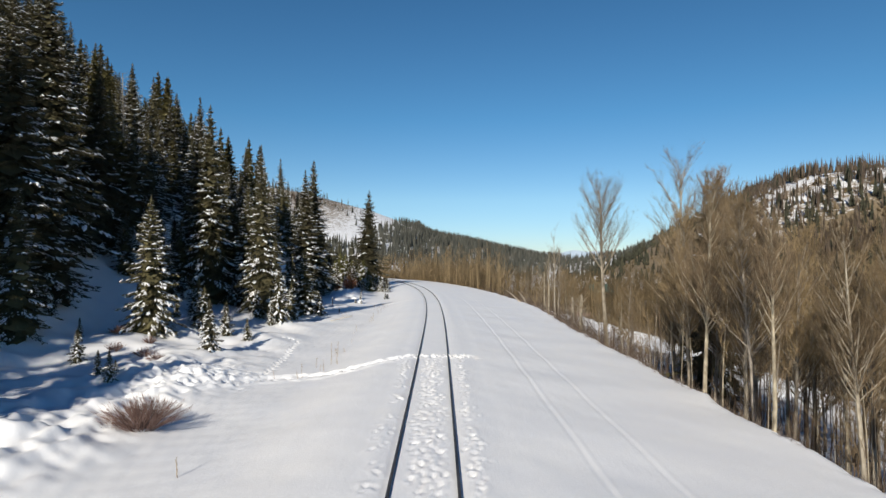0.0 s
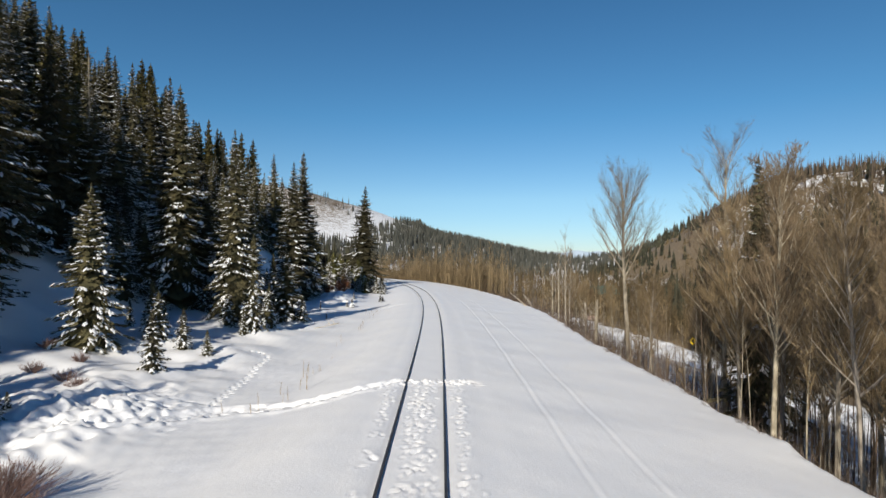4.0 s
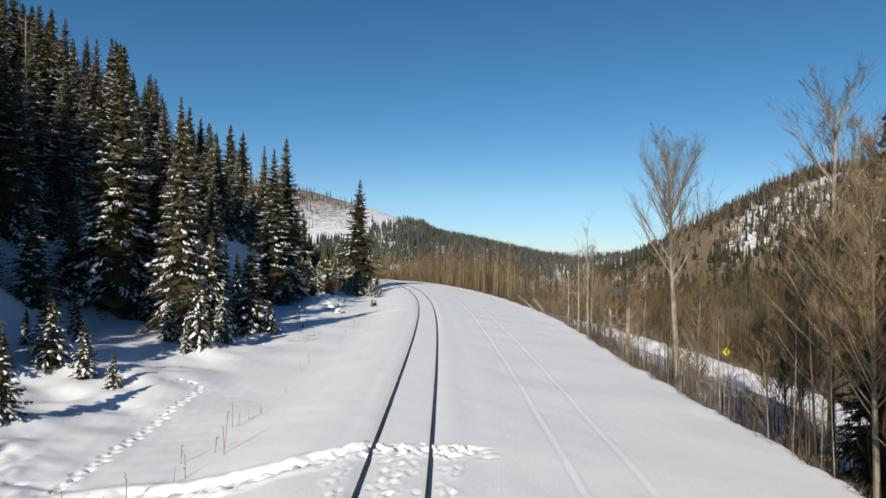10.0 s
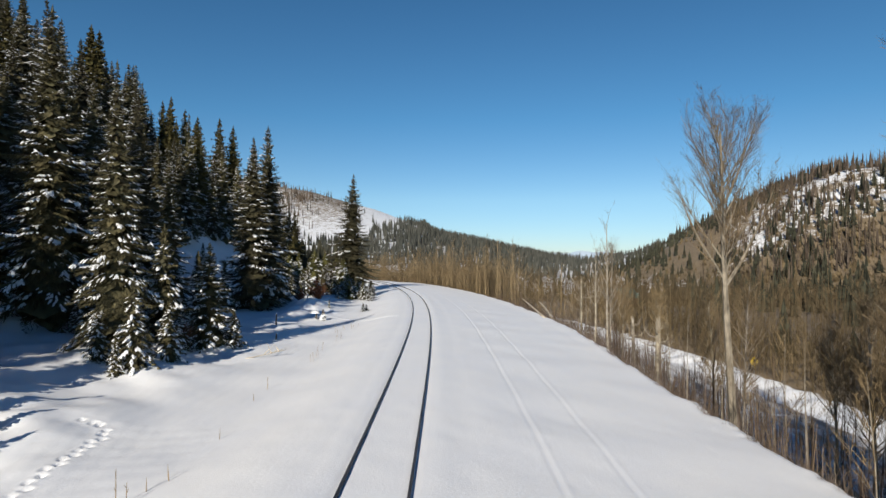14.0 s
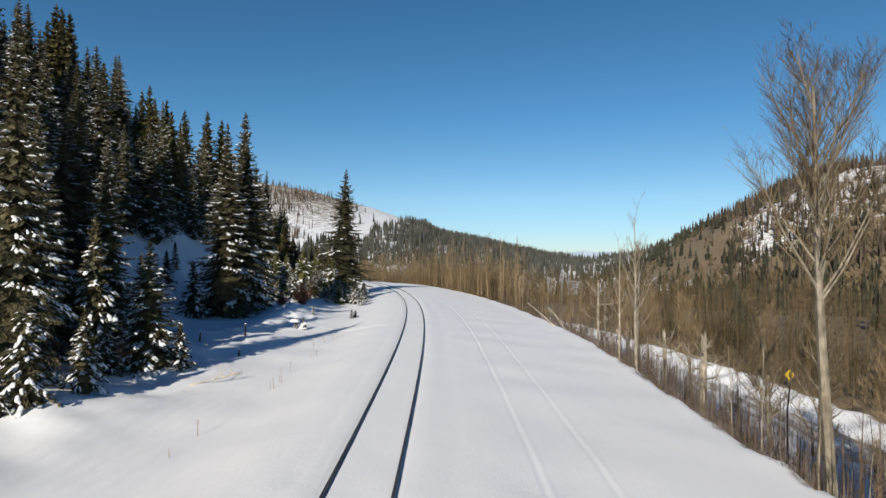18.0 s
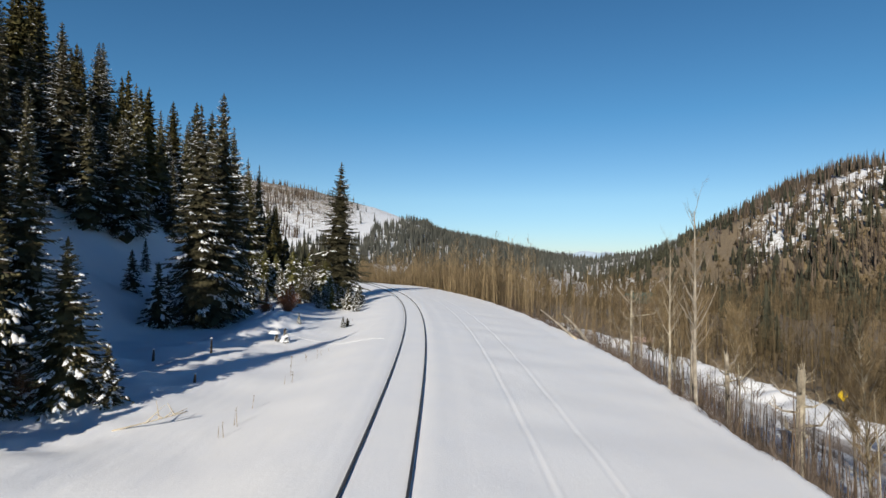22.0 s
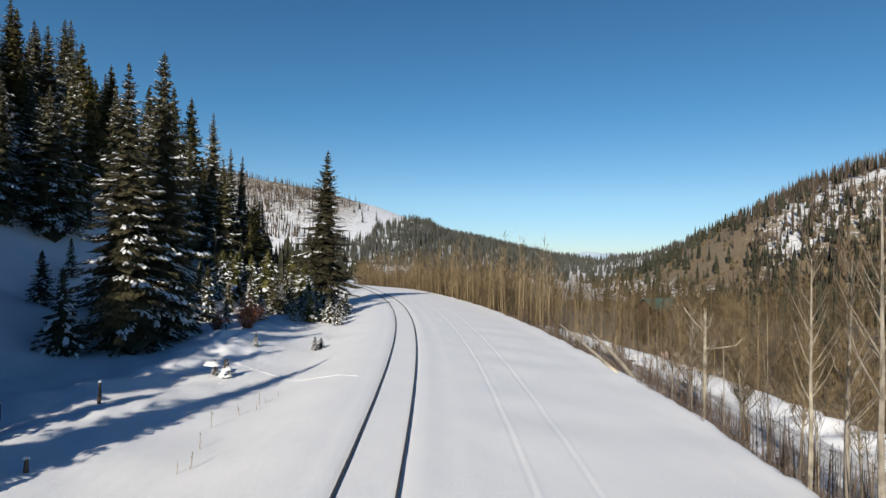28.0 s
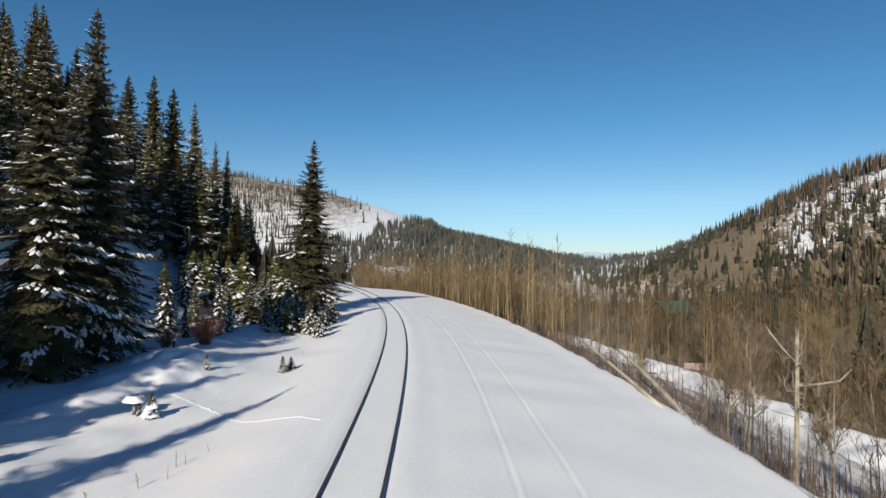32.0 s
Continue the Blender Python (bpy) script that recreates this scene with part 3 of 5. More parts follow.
SPRUCES = [conifer("spruce_tree", 18.0, 11 + k, (0.20, 0.185, 0.21, 0.175)[k], 1.0, (0.70, 0.62, 0.66, 0.16)[k], NEEDLE, "tall dark green spruce with snow on its boughs", detail=1.35, fine=True) for k in range(4)]
FILL = [conifer("spruce_tree", 16.0, 31 + k, (0.225, 0.245, 0.21)[k], 0.72, (0.8, 0.7, 0.75)[k], NEEDLE, "tall spruce on the wooded hillside with some snow", detail=0.55, fine=True) for k in range(3)]
PINES = [conifer("pine_tree", 16.0, 51 + k, (0.22, 0.24)[k], 0.8, 0.16, NEEDLE_PINE, "slender olive-green lodgepole pine on the hillside", crown_start=0.3, detail=0.6) for k in range(2)]
YOUNG = [conifer("young_spruce", 3.0, 71 + k, (0.29, 0.25, 0.32, 0.22)[k], 0.62, (1.0, 1.0, 0.9, 1.0)[k], NEEDLE, "young spruce laden with fresh snow", crown_start=0.06, tip=0.5, detail=1.0, fine=True) for k in range(4)]

LADEN = conifer("spruce_tree", 9.0, 61, 0.24, 0.8, 0.95, NEEDLE, "bushy spruce heavily laden with fresh snow", detail=1.1, fine=True)

# single trees that stand out, and unseen shade casters: x, y, height of the tip
KEY = [
    (FILL[0], 16, -27.0, 27.5, 21.0, 1.1), (FILL[2], 16, -22.8, 30.5, 8.0, 1.2), (FILL[1], 16, -24.0, 35.0, 9.5, 1.2), (FILL[1], 16, -33.0, 30.0, 28.0, 1.1), (FILL[2], 16, -29.5, 20.5, 24.0, 1.2), (FILL[0], 16, -34.0, 23.5, 29.0, 1.1), (FILL[1], 16, -31.5, 15.5, 26.0, 1.2), (FILL[2], 16, -33.5, 10.0, 27.0, 1.2), (FILL[0], 16, -35.0, 4.0, 28.0, 1.2), (FILL[1], 16, -37.5, 17.0, 31.0, 1.1),
    # out of view at left: added to throw shade streaks on the near mounds
    (FILL[0], 16, -21.2, 3.0, 14.0, 1.2), (FILL[1], 16, -23.2, 0.8, 15.0, 1.2), (FILL[2], 16, -25.4, 3.6, 15.5, 1.2), (FILL[0], 16, -22.4, -3.5, 16.0, 1.2), (FILL[1], 16, -25.0, -5.0, 17.0, 1.2), (FILL[2], 16, -27.2, -1.0, 17.0, 1.2), (FILL[1], 16, -23.6, 6.8, 13.0, 1.0),
     (FILL[2], 16, -20.6, 55.8, 11.5, 1.2), (FILL[2], 16, -20.4, 59.2, 12.5, 1.3),
    (FILL[2], 16, -35.0, 37.5, 30.0, 1.1), (FILL[0], 16, -37.5, 29.0, 31.0, 1.1),
    (SPRUCES[0], 18, -21.8, 53.2, 18.8, 0.95), (SPRUCES[1], 18, -23.7, 55.4, 20.2, 0.8), (PINES[1], 16, -51.1, 103.0, 37.7, 1.0), (FILL[1], 16, -41.2, 85.0, 27.9, 1.0), (PINES[0], 16, -45.8, 92.9, 34.5, 1.0), (SPRUCES[1], 18, -15.7, 49.6, 14.2, 0.8), (SPRUCES[2], 18, -18.9, 82.5, 18.6, 0.95), (SPRUCES[1], 18, -19.0, 79.2, 16.6, 1.1),
    (SPRUCES[3], 18, -15.0, 115.0, 18.0, 1.42), (SPRUCES[3], 18, -21.5, 61.4, 16.0, 0.9), (SPRUCES[0], 18, -28.0, 40.0, 25.0, 1.0), (SPRUCES[2], 18, -31.0, 43.0, 27.0, 0.9),
    (SPRUCES[1], 18, -33.5, 54.0, 24.5, 0.9), (SPRUCES[3], 18, -29.0, 48.0, 21.0, 0.9), (SPRUCES[0], 18, -37.0, 50.0, 29.0, 0.9), (SPRUCES[2], 18, -25.5, 33.5, 20.0, 1.0), (SPRUCES[1], 18, -30.5, 35.5, 27.0, 1.0), (SPRUCES[3], 18, -23.0, 57.0, 15.5, 0.9), (SPRUCES[2], 18, -18.6, 54.5, 11.5, 0.9), (SPRUCES[0], 18, -17.6, 58.5, 11.0, 0.85), (LADEN, 9, -18.7, 36.5, 8.2, 1.0), (LADEN, 9, -13.3, 55.2, 4.9, 1.25),
    (PINES[0], 16, -53.7, 105.3, 39.6, 1.0), (PINES[1], 16, -50.0, 143.8, 35.0, 1.0), (PINES[0], 16, -56.7, 148.3, 36.4, 1.1), (FILL[0], 16, -67.9, 142.7, 46.3, 1.0),
    (FILL[1], 16, -66.2, 138.4, 45.0, 1.0), (FILL[2], 16, -59.5, 121.9, 35.3, 1.0), (FILL[0], 16, -39.9, 138.2, 28.7, 0.9), (FILL[1], 16, -40.6, 147.6, 24.4, 0.8),
    (FILL[2], 16, -37.4, 145.0, 22.3, 0.8), (PINES[1], 16, -61.4, 144.9, 37.8, 1.0), (PINES[0], 16, -48.3, 147.3, 34.0, 1.0), (SPRUCES[3], 18, 17.2, 35.0, 9.6, 0.9),
]
rng = random.Random(8)
for tree, full, x, y, top, fat in KEY:
    conifer_to_top(tree, full, x, y, top, rng.uniform(0, 360), fat)

taken = [(k[2], k[3]) for k in KEY]


def hill_forest():
    rng = random.Random(5)
    n = 0
    tries = 0
    while n < 320 and tries < 24000:
        tries += 1
        y = rng.uniform(-45, 175) if rng.random() < 0.6 else rng.uniform(50, 122)
        toe = -21.5 - 0.17 * max(0, y - 96) - 0.55 * max(0, y - 152)
        # outside the view: trees here only cast shade on the hillside
        if y <= 18:
            toe = -33.0
        elif y < 57:
            toe = -29.5
        elif y < 66:
            toe = -33.0
        elif y < 118:
            toe = -32.0
        x = toe - 70 * rng.random() ** 1.4
        gap = 2.0 + 0.9 * rng.random()
        if any((x - a) ** 2 + (y - b) ** 2 < gap * gap for a, b in taken):
            continue
        if y < 16 and x < -48:
            continue
        taken.append((x, y))
        kind = rng.random()
        if kind < 0.66:
            t, full = FILL[rng.randrange(3)], 16
        elif kind < 0.92:
            t, full = PINES[rng.randrange(2)], 16
        else:
            t, full = (SPRUCES[rng.randrange(4)], 18) if y > 25 and x > -40 else (FILL[0], 16)
        tall = rng.uniform(9, 17.0) * (0.9 if y > 120 else 1.0)
        if y < 45:
            tall += 4
        put(t, x, y, tall / full, rng.uniform(0, 360), 0.1, "", rng.uniform(0.8, 1.15))
        n += 1


hill_forest()


def undergrowth():
    """Small spruces that fill the slope under the tall ones."""
    rng = random.Random(23)
    n = 0
    while n < 14:
        y = rng.uniform(40, 64)
        x = rng.uniform(-33, -21.5 if y > 46 else -28)
        if any((x - a) ** 2 + (y - b) ** 2 < 2.2 for a, b in taken):
            continue
        taken.append((x, y))
        put(FILL[rng.randrange(3)], x, y, rng.uniform(0.2, 0.55), rng.uniform(0, 360), 0.1, "small dark spruce in the shade of the hillside", rng.uniform(1.2, 1.6))
        n += 1
    # dark young spruces and sunlit pines beside the lone spruce at the curve
    for k in range(12):
        y = rng.uniform(92, 114)
        x = -11.5 - 9.5 * rng.random() - 0.12 * (y - 92)
        put(FILL[rng.randrange(3)], x, y, rng.uniform(0.12, 0.30), rng.uniform(0, 360), 0.1, "small dark young spruce beside the track", rng.uniform(1.3, 1.7))
    for k in range(40):
        y = rng.uniform(100, 136)
        x = -15.5 - 15 * rng.random() - 0.2 * (y - 116)
        put(SHRUBBY[rng.randrange(2)], x, y, rng.uniform(0.9, 2.1), rng.uniform(0, 360), 0.1, "", rng.uniform(0.9, 1.2))
    for k in range(20):
        y = rng.uniform(97, 111)
        u = -7.6 - 3.2 * rng.random()
        put(SHRUBBY[rng.randrange(2)], u + float(track_x(y)), y, rng.uniform(0.5, 0.95), rng.uniform(0, 360), 0.1, "", rng.uniform(0.9, 1.3))


SHRUBBY = [conifer("young_pine", 3.0, 171 + k, 0.36, 0.6, (0.85, 0.6)[k], NEEDLE_YOUNG, "bushy yellow-green young pine dusted with snow", tip=0.6, detail=0.8, fine=True) for k in range(2)]
undergrowth()
# young trees along the foot of the hill: x, y, height, width
for x, y, tall, fat in [(-13.2, 32.6, 2.9, 1.0), (-16.4, 39.3, 3.0, 0.9), (-14.7, 38.9, 2.4, 1.0), (-12.9, 38.0, 1.5, 1.2), (-18.6, 29.2, 1.8, 1.0), (-15.3, 25.6, 1.3, 1.0), (-14.2, 24.6, 1.5, 1.0), (-14.4, 25.4, 0.8, 1.0),
                        (-17.1, 39.9, 3.4, 1.0), (-17.4, 40.4, 2.7, 1.0), (-20.5, 46.9, 2.5, 1.0), (-25.0, 37.0, 1.6, 1.0), (-23.4, 34.0, 1.4, 1.0), (-21.0, 33.0, 1.2, 1.0), (-22.0, 41.0, 2.0, 1.0), (-19.6, 42.0, 1.8, 1.0),
                        (-18.4, 44.0, 2.2, 1.0), (-9.0, 96.0, 2.0, 1.3), (-10.2, 97.5, 2.6, 1.2), (-11.6, 99.0, 2.4, 1.2), (-9.4, 99.5, 2.2, 1.3), (-10.8, 102.0, 2.8, 1.2), (-12.6, 102.0, 3.0, 1.1), (-9.9, 104.5, 2.4, 1.3),
                        (-11.9, 106.0, 2.6, 1.2), (-13.4, 96.5, 2.2, 1.0), (-10.6, 108.0, 2.2, 1.3), (-14.4, 99.0, 2.0, 1.1), (-16.0, 95.0, 3.2, 1.0), (-17.5, 91.0, 2.2, 1.0), (-15.4, 92.0, 1.8, 1.0), (-20.0, 93.0, 5.0, 1.0),
                        (-18.0, 98.0, 4.0, 1.0), (-17.0, 104.0, 3.6, 1.0), (-22.0, 97.0, 4.0, 1.0), (-23.5, 103.0, 4.5, 1.0), (-21.0, 108.0, 3.5, 1.0), (-26.0, 110.0, 4.5, 1.0), (-24.0, 116.0, 5.0, 1.0), (-28.0, 118.0, 6.0, 1.0),
                        (-31.0, 124.0, 5.5, 1.0), (-26.0, 124.0, 4.0, 1.0), (-33.0, 132.0, 6.5, 1.0), (-29.0, 134.0, 5.0, 1.0), (-36.0, 140.0, 6.0, 1.0), (-11.3, 80.9, 1.0, 1.0), (-11.1, 74.1, 0.9, 1.2), (-10.4, 74.0, 1.1, 1.0),
                        (-8.0, 83.5, 1.0, 1.6), (-7.8, 84.4, 0.8, 1.6), (-20.7, 75.8, 5.0, 0.9), (-19.4, 78.6, 4.2, 0.6), (-25.5, 80.5, 3.6, 0.9), (-27.5, 86.0, 3.0, 0.9), (-24.0, 83.5, 2.2, 0.9), (-13.2, 50.1, 3.5, 0.8),
                        (-13.5, 47.3, 4.3, 0.75), (-15.5, 47.7, 2.8, 0.8), (-13.9, 46.6, 1.9, 0.9), (-16.3, 55.5, 7.2, 0.7), (-17.5, 52.5, 6.2, 0.8), (-15.2, 58.0, 5.5, 0.8), (-11.9, 55.6, 2.3, 1.1), (-14.3, 53.2, 2.4, 1.1),
                        (-16.0, 50.5, 4.5, 0.8), (-19.0, 52.0, 3.1, 1.0)]:
    put(YOUNG[rng.randrange(4)], x, y, tall / 3.0, rng.uniform(0, 360), 0.05, "", fat)


# ---- bare trees ----
def bare_tree(name, h, seed, label, fork=0.35, spread=0.5, limbs=22, subs=7, twigs=10, stems=1, bark=None, twig=None, thick=0.011, group="bare trees along the bank", rise=0.55, reach=0.40, curl=0.0):
    """A leafless aspen, birch or willow: trunk, limbs, and fine upswept twigs."""
    rng = random.Random(seed)
    tree = tagged(new(name), label, "tree" if stems == 1 else "bush", group)
    wood, fine = Soup(), Soup()
    counts = (limbs, subs, twigs, 2)
    slim = h > 9

    def grow(p, d, length, r, level):
        n = (6, 4, 3, 2, 1)[level] if stems == 1 else (3, 2, 2, 1, 1)[level]
        pts, rad = [p], [r]
        cur, dirn = p.copy(), d.copy()
        for k in range(n):
            dirn = (dirn + Vector((rng.uniform(-1, 1), rng.uniform(-1, 1), rng.uniform(-0.3, 0.8))) * (0.035 if level == 0 else 0.07 + 0.05 * level) + Vector((0, 0, curl if level in (1, 2) else 0))).normalized()
            cur = cur + dirn * (length / n)
            pts.append(cur.copy())
            rad.append(r * (1 - (k + 1) / n * (0.80 if level == 0 else 0.85)))
        if level < (3 if slim else 1):
            (wood if level < 2 else fine).tube(pts, rad, (6, 4, 3)[level] if stems == 1 else 4, False)
        else:
            w = dirn.orthogonal().normalized() * max(r, 0.0075)
            for k in range(n):
                if k < n - 1:
                    fine.quad(pts[k] - w, pts[k] + w, pts[k + 1] + w * 0.6, pts[k + 1] - w * 0.6)
                else:
                    fine.tri(pts[k] - w * 0.6, pts[k] + w * 0.6, pts[k + 1])
        if level > 3 or (level == 3 and not slim):
            return
        for k in range(counts[level]):
            t = rng.uniform(fork if level == 0 else 0.15, 1.0)
            i = min(n - 1, int(t * n))
            q = pts[i] + (pts[i + 1] - pts[i]) * (t * n - i)
            a = rng.uniform(0, 6.283)
            flat = Vector((math.cos(a), math.sin(a), 0))
            if level == 0:
                nd = (dirn * 0.45 + flat * (spread + 0.4 * rng.random()) + Vector((0, 0, rise * (0.3 + t)))).normalized()
                nl = length * reach * (1.2 - 0.75 * t) * rng.uniform(0.6, 1.15)
            else:
                nd = (d * 0.7 + flat * 0.65 + Vector((0, 0, 0.35))).normalized()
                nl = length * rng.uniform(0.25, 0.55) * (1.25 - 0.5 * t)
            grow(q, nd, nl, max(rad[i] * (0.40 if level == 0 else 0.5), 0.004), level + 1)

    for s in range(stems):
        a = rng.uniform(0, 6.283)
        tilt = 0.0 if stems == 1 else rng.uniform(0.1, 0.5)
        d = Vector((math.cos(a) * tilt + rng.uniform(-0.04, 0.04), math.sin(a) * tilt + rng.uniform(-0.04, 0.04), 1)).normalized()
        grow(Vector((math.cos(a) * 0.2, math.sin(a) * 0.2, -0.3)) if stems > 1 else Vector((0, 0, -0.4)), d, h * rng.uniform(0.85, 1.0), thick * h, 0)
    lower = wood.mesh("trunk" if stems == 1 else "rootstock", bark or ASPEN, tree)
    upper = fine.mesh("branchwork", twig or TWIG, tree)
    upper["kind"] = "stuff"
    if stems > 1:
        lower["kind"] = "stuff"
    return tree


ASPENS = [bare_tree("aspen_tree", 14.0, 101 + k, "tall leafless aspen with pale bark and fine twigs", (0.36, 0.34, 0.28, 0.40)[k], (0.62, 0.5, 0.65, 0.45)[k], (54, 50, 52, 46)[k], 11, 10, thick=0.0102, rise=(0.6, 0.5, 0.45, 0.6)[k], reach=0.31, curl=0.10) for k in range(4)]
BIRCH = bare_tree("birch_tree", 14.0, 111, "large spreading leafless birch on the edge of the bank", 0.47, 0.62, 30, 13, 11, 1, GREY_BARK, None, thick=0.0128, rise=0.7, reach=0.40, curl=0.16)
SNAG = bare_tree("dead_tree", 14.0, 119, "tall grey dead conifer with short bare branches", 0.3, 1.3, 60, 3, 2, 1, GREY_BARK, GREY_BARK, 0.0105, "conifers on the hillside", 0.1, 0.10)
SAPLING = [bare_tree("aspen_sapling", 7.0, 121 + k, "slender leafless aspen sapling on the bank", 0.25, 0.3, 13, 5, 5, 1, None, None, 0.0052) for k in range(4)]
SPARE = [bare_tree("aspen_tree", 10.0, 161 + k, "slim leafless aspen with pale bark and few upswept limbs", 0.38, 0.5, 20, 6, 5, 1, None, None, 0.0105, rise=0.6, reach=0.30, curl=0.10) for k in range(2)]
BUSHES = [bare_tree("willow_bush", 3.0, 141 + k, "tangled leafless brown willow brush on the bank", 0.15, 0.5, 4, 3, 2, 6, BRUSH, BRUSH, 0.006, "brush along the bank") for k in range(3)]

for t, x, y, tall, turn in [(0, 12.2, 60.9, 7.2, 30), (1, 13.3, 60.9, 9.2, 100), (0, 12.4, 58.4, 9.0, 200), (1, 16.6, 79.4, 7.6, 20)]:
    put(SPARE[t], x, y, tall / 10.0, turn, 0.1)
put(SNAG, 15.0, 80.2, 5.4 / 14.0, 60, 0.1)
put(SNAG, -35.4, 62.1, 16.9 / 14.0, 10, 0.1)
put(BIRCH, 13.7, 44.6, 14.7 / 14.0, 40, 0.1)
for t, x, y, tall in [(2, 16.1, 36.4, 16.0), (1, 21.2, 39.5, 17.0), (1, 13.0, 27.0, 11.0), (2, 14.5, 29.0, 11.5), (0, 12.6, 22.0, 9.0), (3, 11.6, 19.2, 8.2), (1, 15.4, 24.0, 10.0), (2, 16.4, 20.0, 9.5), (3, 17.0, 27.0, 11.0),
                      (1, 18.0, 31.0, 11.5), (0, 19.0, 24.0, 10.5), (3, 16.6, 39.0, 10.0), (1, 18.5, 43.0, 9.5), (2, 20.0, 36.0, 10.0), (0, 14.2, 16.5, 8.5), (3, 17.8, 15.0, 9.0), (2, 20.5, 19.0, 10.0),
                      (1, 22.0, 28.0, 11.0), (0, 22.0, 33.0, 10.5), (3, 22.5, 23.0, 10.5), (2, 23.0, 40.0, 9.5), (3, 16.5, 68.0, 8.0), (2, 19.0, 57.0, 8.5), (1, 14.8, 32.5, 11.0), (0, 16.8, 33.0, 11.5), (2, 18.8, 27.5, 11.5),
                      (3, 14.8, 19.0, 9.0), (1, 19.5, 16.5, 9.5), (0, 24.0, 27.0, 10.0), (2, 24.5, 35.0, 9.5), (3, 17.0, 23.0, 10.5), (1, 12.6, 16.5, 8.0), (0, 23.5, 45.0, 9.5), (3, 20.5, 48.0, 9.5), (2, 17.5, 51.0, 9.0), (1, 13.6, 24.5, 9.5),
                      (0, 17.2, 74.0, 8.0), (1, 15.4, 79.0, 7.0), (2, 18.4, 83.0, 8.5), (3, 14.0, 87.0, 6.5), (0, 20.5, 70.0, 8.0), (1, 19.6, 78.0, 7.5), (0, 21.5, 88.0, 8.0), (3, 22.0, 62.0, 8.5)]:
    put(ASPENS[t], x, y, tall / 14.0, rng.uniform(0, 360), 0.1)


def bank_growth():
    rng = random.Random(12)
    for k in range(90):
        y = 14 + 62 * rng.random() ** 1.1
        u = float(bank_edge(y)) + 0.9 + 9 * rng.random() ** 1.4
        if y > 48 and k % 5:
            continue
        x = u + float(track_x(y))
        put(SAPLING[rng.randrange(4)], x, y, rng.uniform(0.45, 1.05) * (1.1 if y > 50 else 1.0), rng.uniform(0, 360), 0.1)
    for k in range(280):
        y = 12 + 105 * rng.random()
        u = float(bank_edge(y)) + 0.5 + 8 * rng.random() ** 1.3
        put(BUSHES[rng.randrange(3)], u + float(track_x(y)), y, rng.uniform(0.25, 0.75), rng.uniform(0, 360), 0.05)


bank_growth()


# ---- woods too far off to count ----
def scatter(count, seed, box, keep):
    r = random.Random(seed)
    out = []
    while len(out) < count:
        m = count * 3
        x = np.array([r.uniform(box[0], box[1]) for _ in range(m)])
        y = np.array([r.uniform(box[2], box[3]) for _ in range(m)])
        p = keep(x, y)
        z, _ = height(x, y)
        for i in range(m):
            if len(out) < count and r.random() < p[i]:
                out.append((x[i], y[i], z[i]))
    return out


def conifer_woods(name, label, places, low, high, seed, slim=0.14, mats=None, tiers=3):
    """Far conifers: each a stack of ragged skirts of boughs that narrows to a tip."""
    r = random.Random(seed)
    s = Soup()
    points = 6 if tiers < 5 else 10
    for x, y, z in places:
        h = r.uniform(low, high)
        w = h * slim * r.uniform(0.75, 1.25)
        o = Vector((x, y, z - 0.5))
        a0 = r.uniform(0, 6.28)
        for tier in range(tiers):
            f = tier / tiers
            b = 0.07 + 0.86 * f
            t = min(1.0, b + 1.35 / tiers + 0.08)
            q = (1 - f) ** 0.85 * r.uniform(0.85, 1.15)
            start = len(s.v)
            for k in range(points):
                a = a0 + tier * 1.3 + 6.28318 * k / points
                j = r.uniform(0.7, 1.3) if points == 6 else (r.uniform(0.9, 1.35) if k % 2 else r.uniform(0.35, 0.6))
                s.v.append(o + Vector((math.cos(a) * w * q * j, math.sin(a) * w * q * j, h * (b + r.uniform(-0.035, 0.035)))))
            s.v.append(o + Vector((0, 0, h * t)))
            for k in range(points):
                s.f.append((start + k, start + (k + 1) % points, start + points))
    return tagged(s.mesh(name, mats or FAR_NEEDLE), label, "forest", kind="stuff")


def bare_woods(name, label, places, low, high, seed, mats=None, twigs=16, thin=1.0):
    r = random.Random(seed)
    s = Soup()
    for x, y, z in places:
        h = r.uniform(low, high)
        o = Vector((x, y, z - 0.4))
        w = 0.0045 * h + 0.018
        top = o + Vector((r.gauss(0, 0.035) * h, r.gauss(0, 0.035) * h, h))
        kink = Vector((r.gauss(0, 0.012) * h, r.gauss(0, 0.012) * h, 0))
        s.tube([o, o + (top - o) * 0.5 + kink, top], [w, w * 0.7, 0.01], 3, False)
        for k in range(twigs):
            t = r.uniform(0.2, 0.95)
            p = o + (top - o) * t
            a = r.uniform(0, 6.283)
            L = h * r.uniform(0.12, 0.34) * (1.15 - 0.6 * t)
            e = p + Vector((math.cos(a) * L * 0.8, math.sin(a) * L * 0.8, L * r.uniform(0.25, 0.9)))
            v = Vector((-math.sin(a), math.cos(a), 0)) * (0.008 + 0.0018 * h) * thin
            s.tri(p - v, p + v, e)
            for q in range(2):
                b = a + r.uniform(-1, 1)
                m = p + (e - p) * r.uniform(0.3, 0.7)
                g = m + Vector((math.cos(b) * L * 0.45, math.sin(b) * L * 0.45, L * r.uniform(0.1, 0.5)))
                s.tri(m - v * 0.7, m + v * 0.7, g)
    return tagged(s.mesh(name, mats or FAR_BARE), label, "forest", kind="stuff")


def u_of(x, y):
    return x - track_x(y)


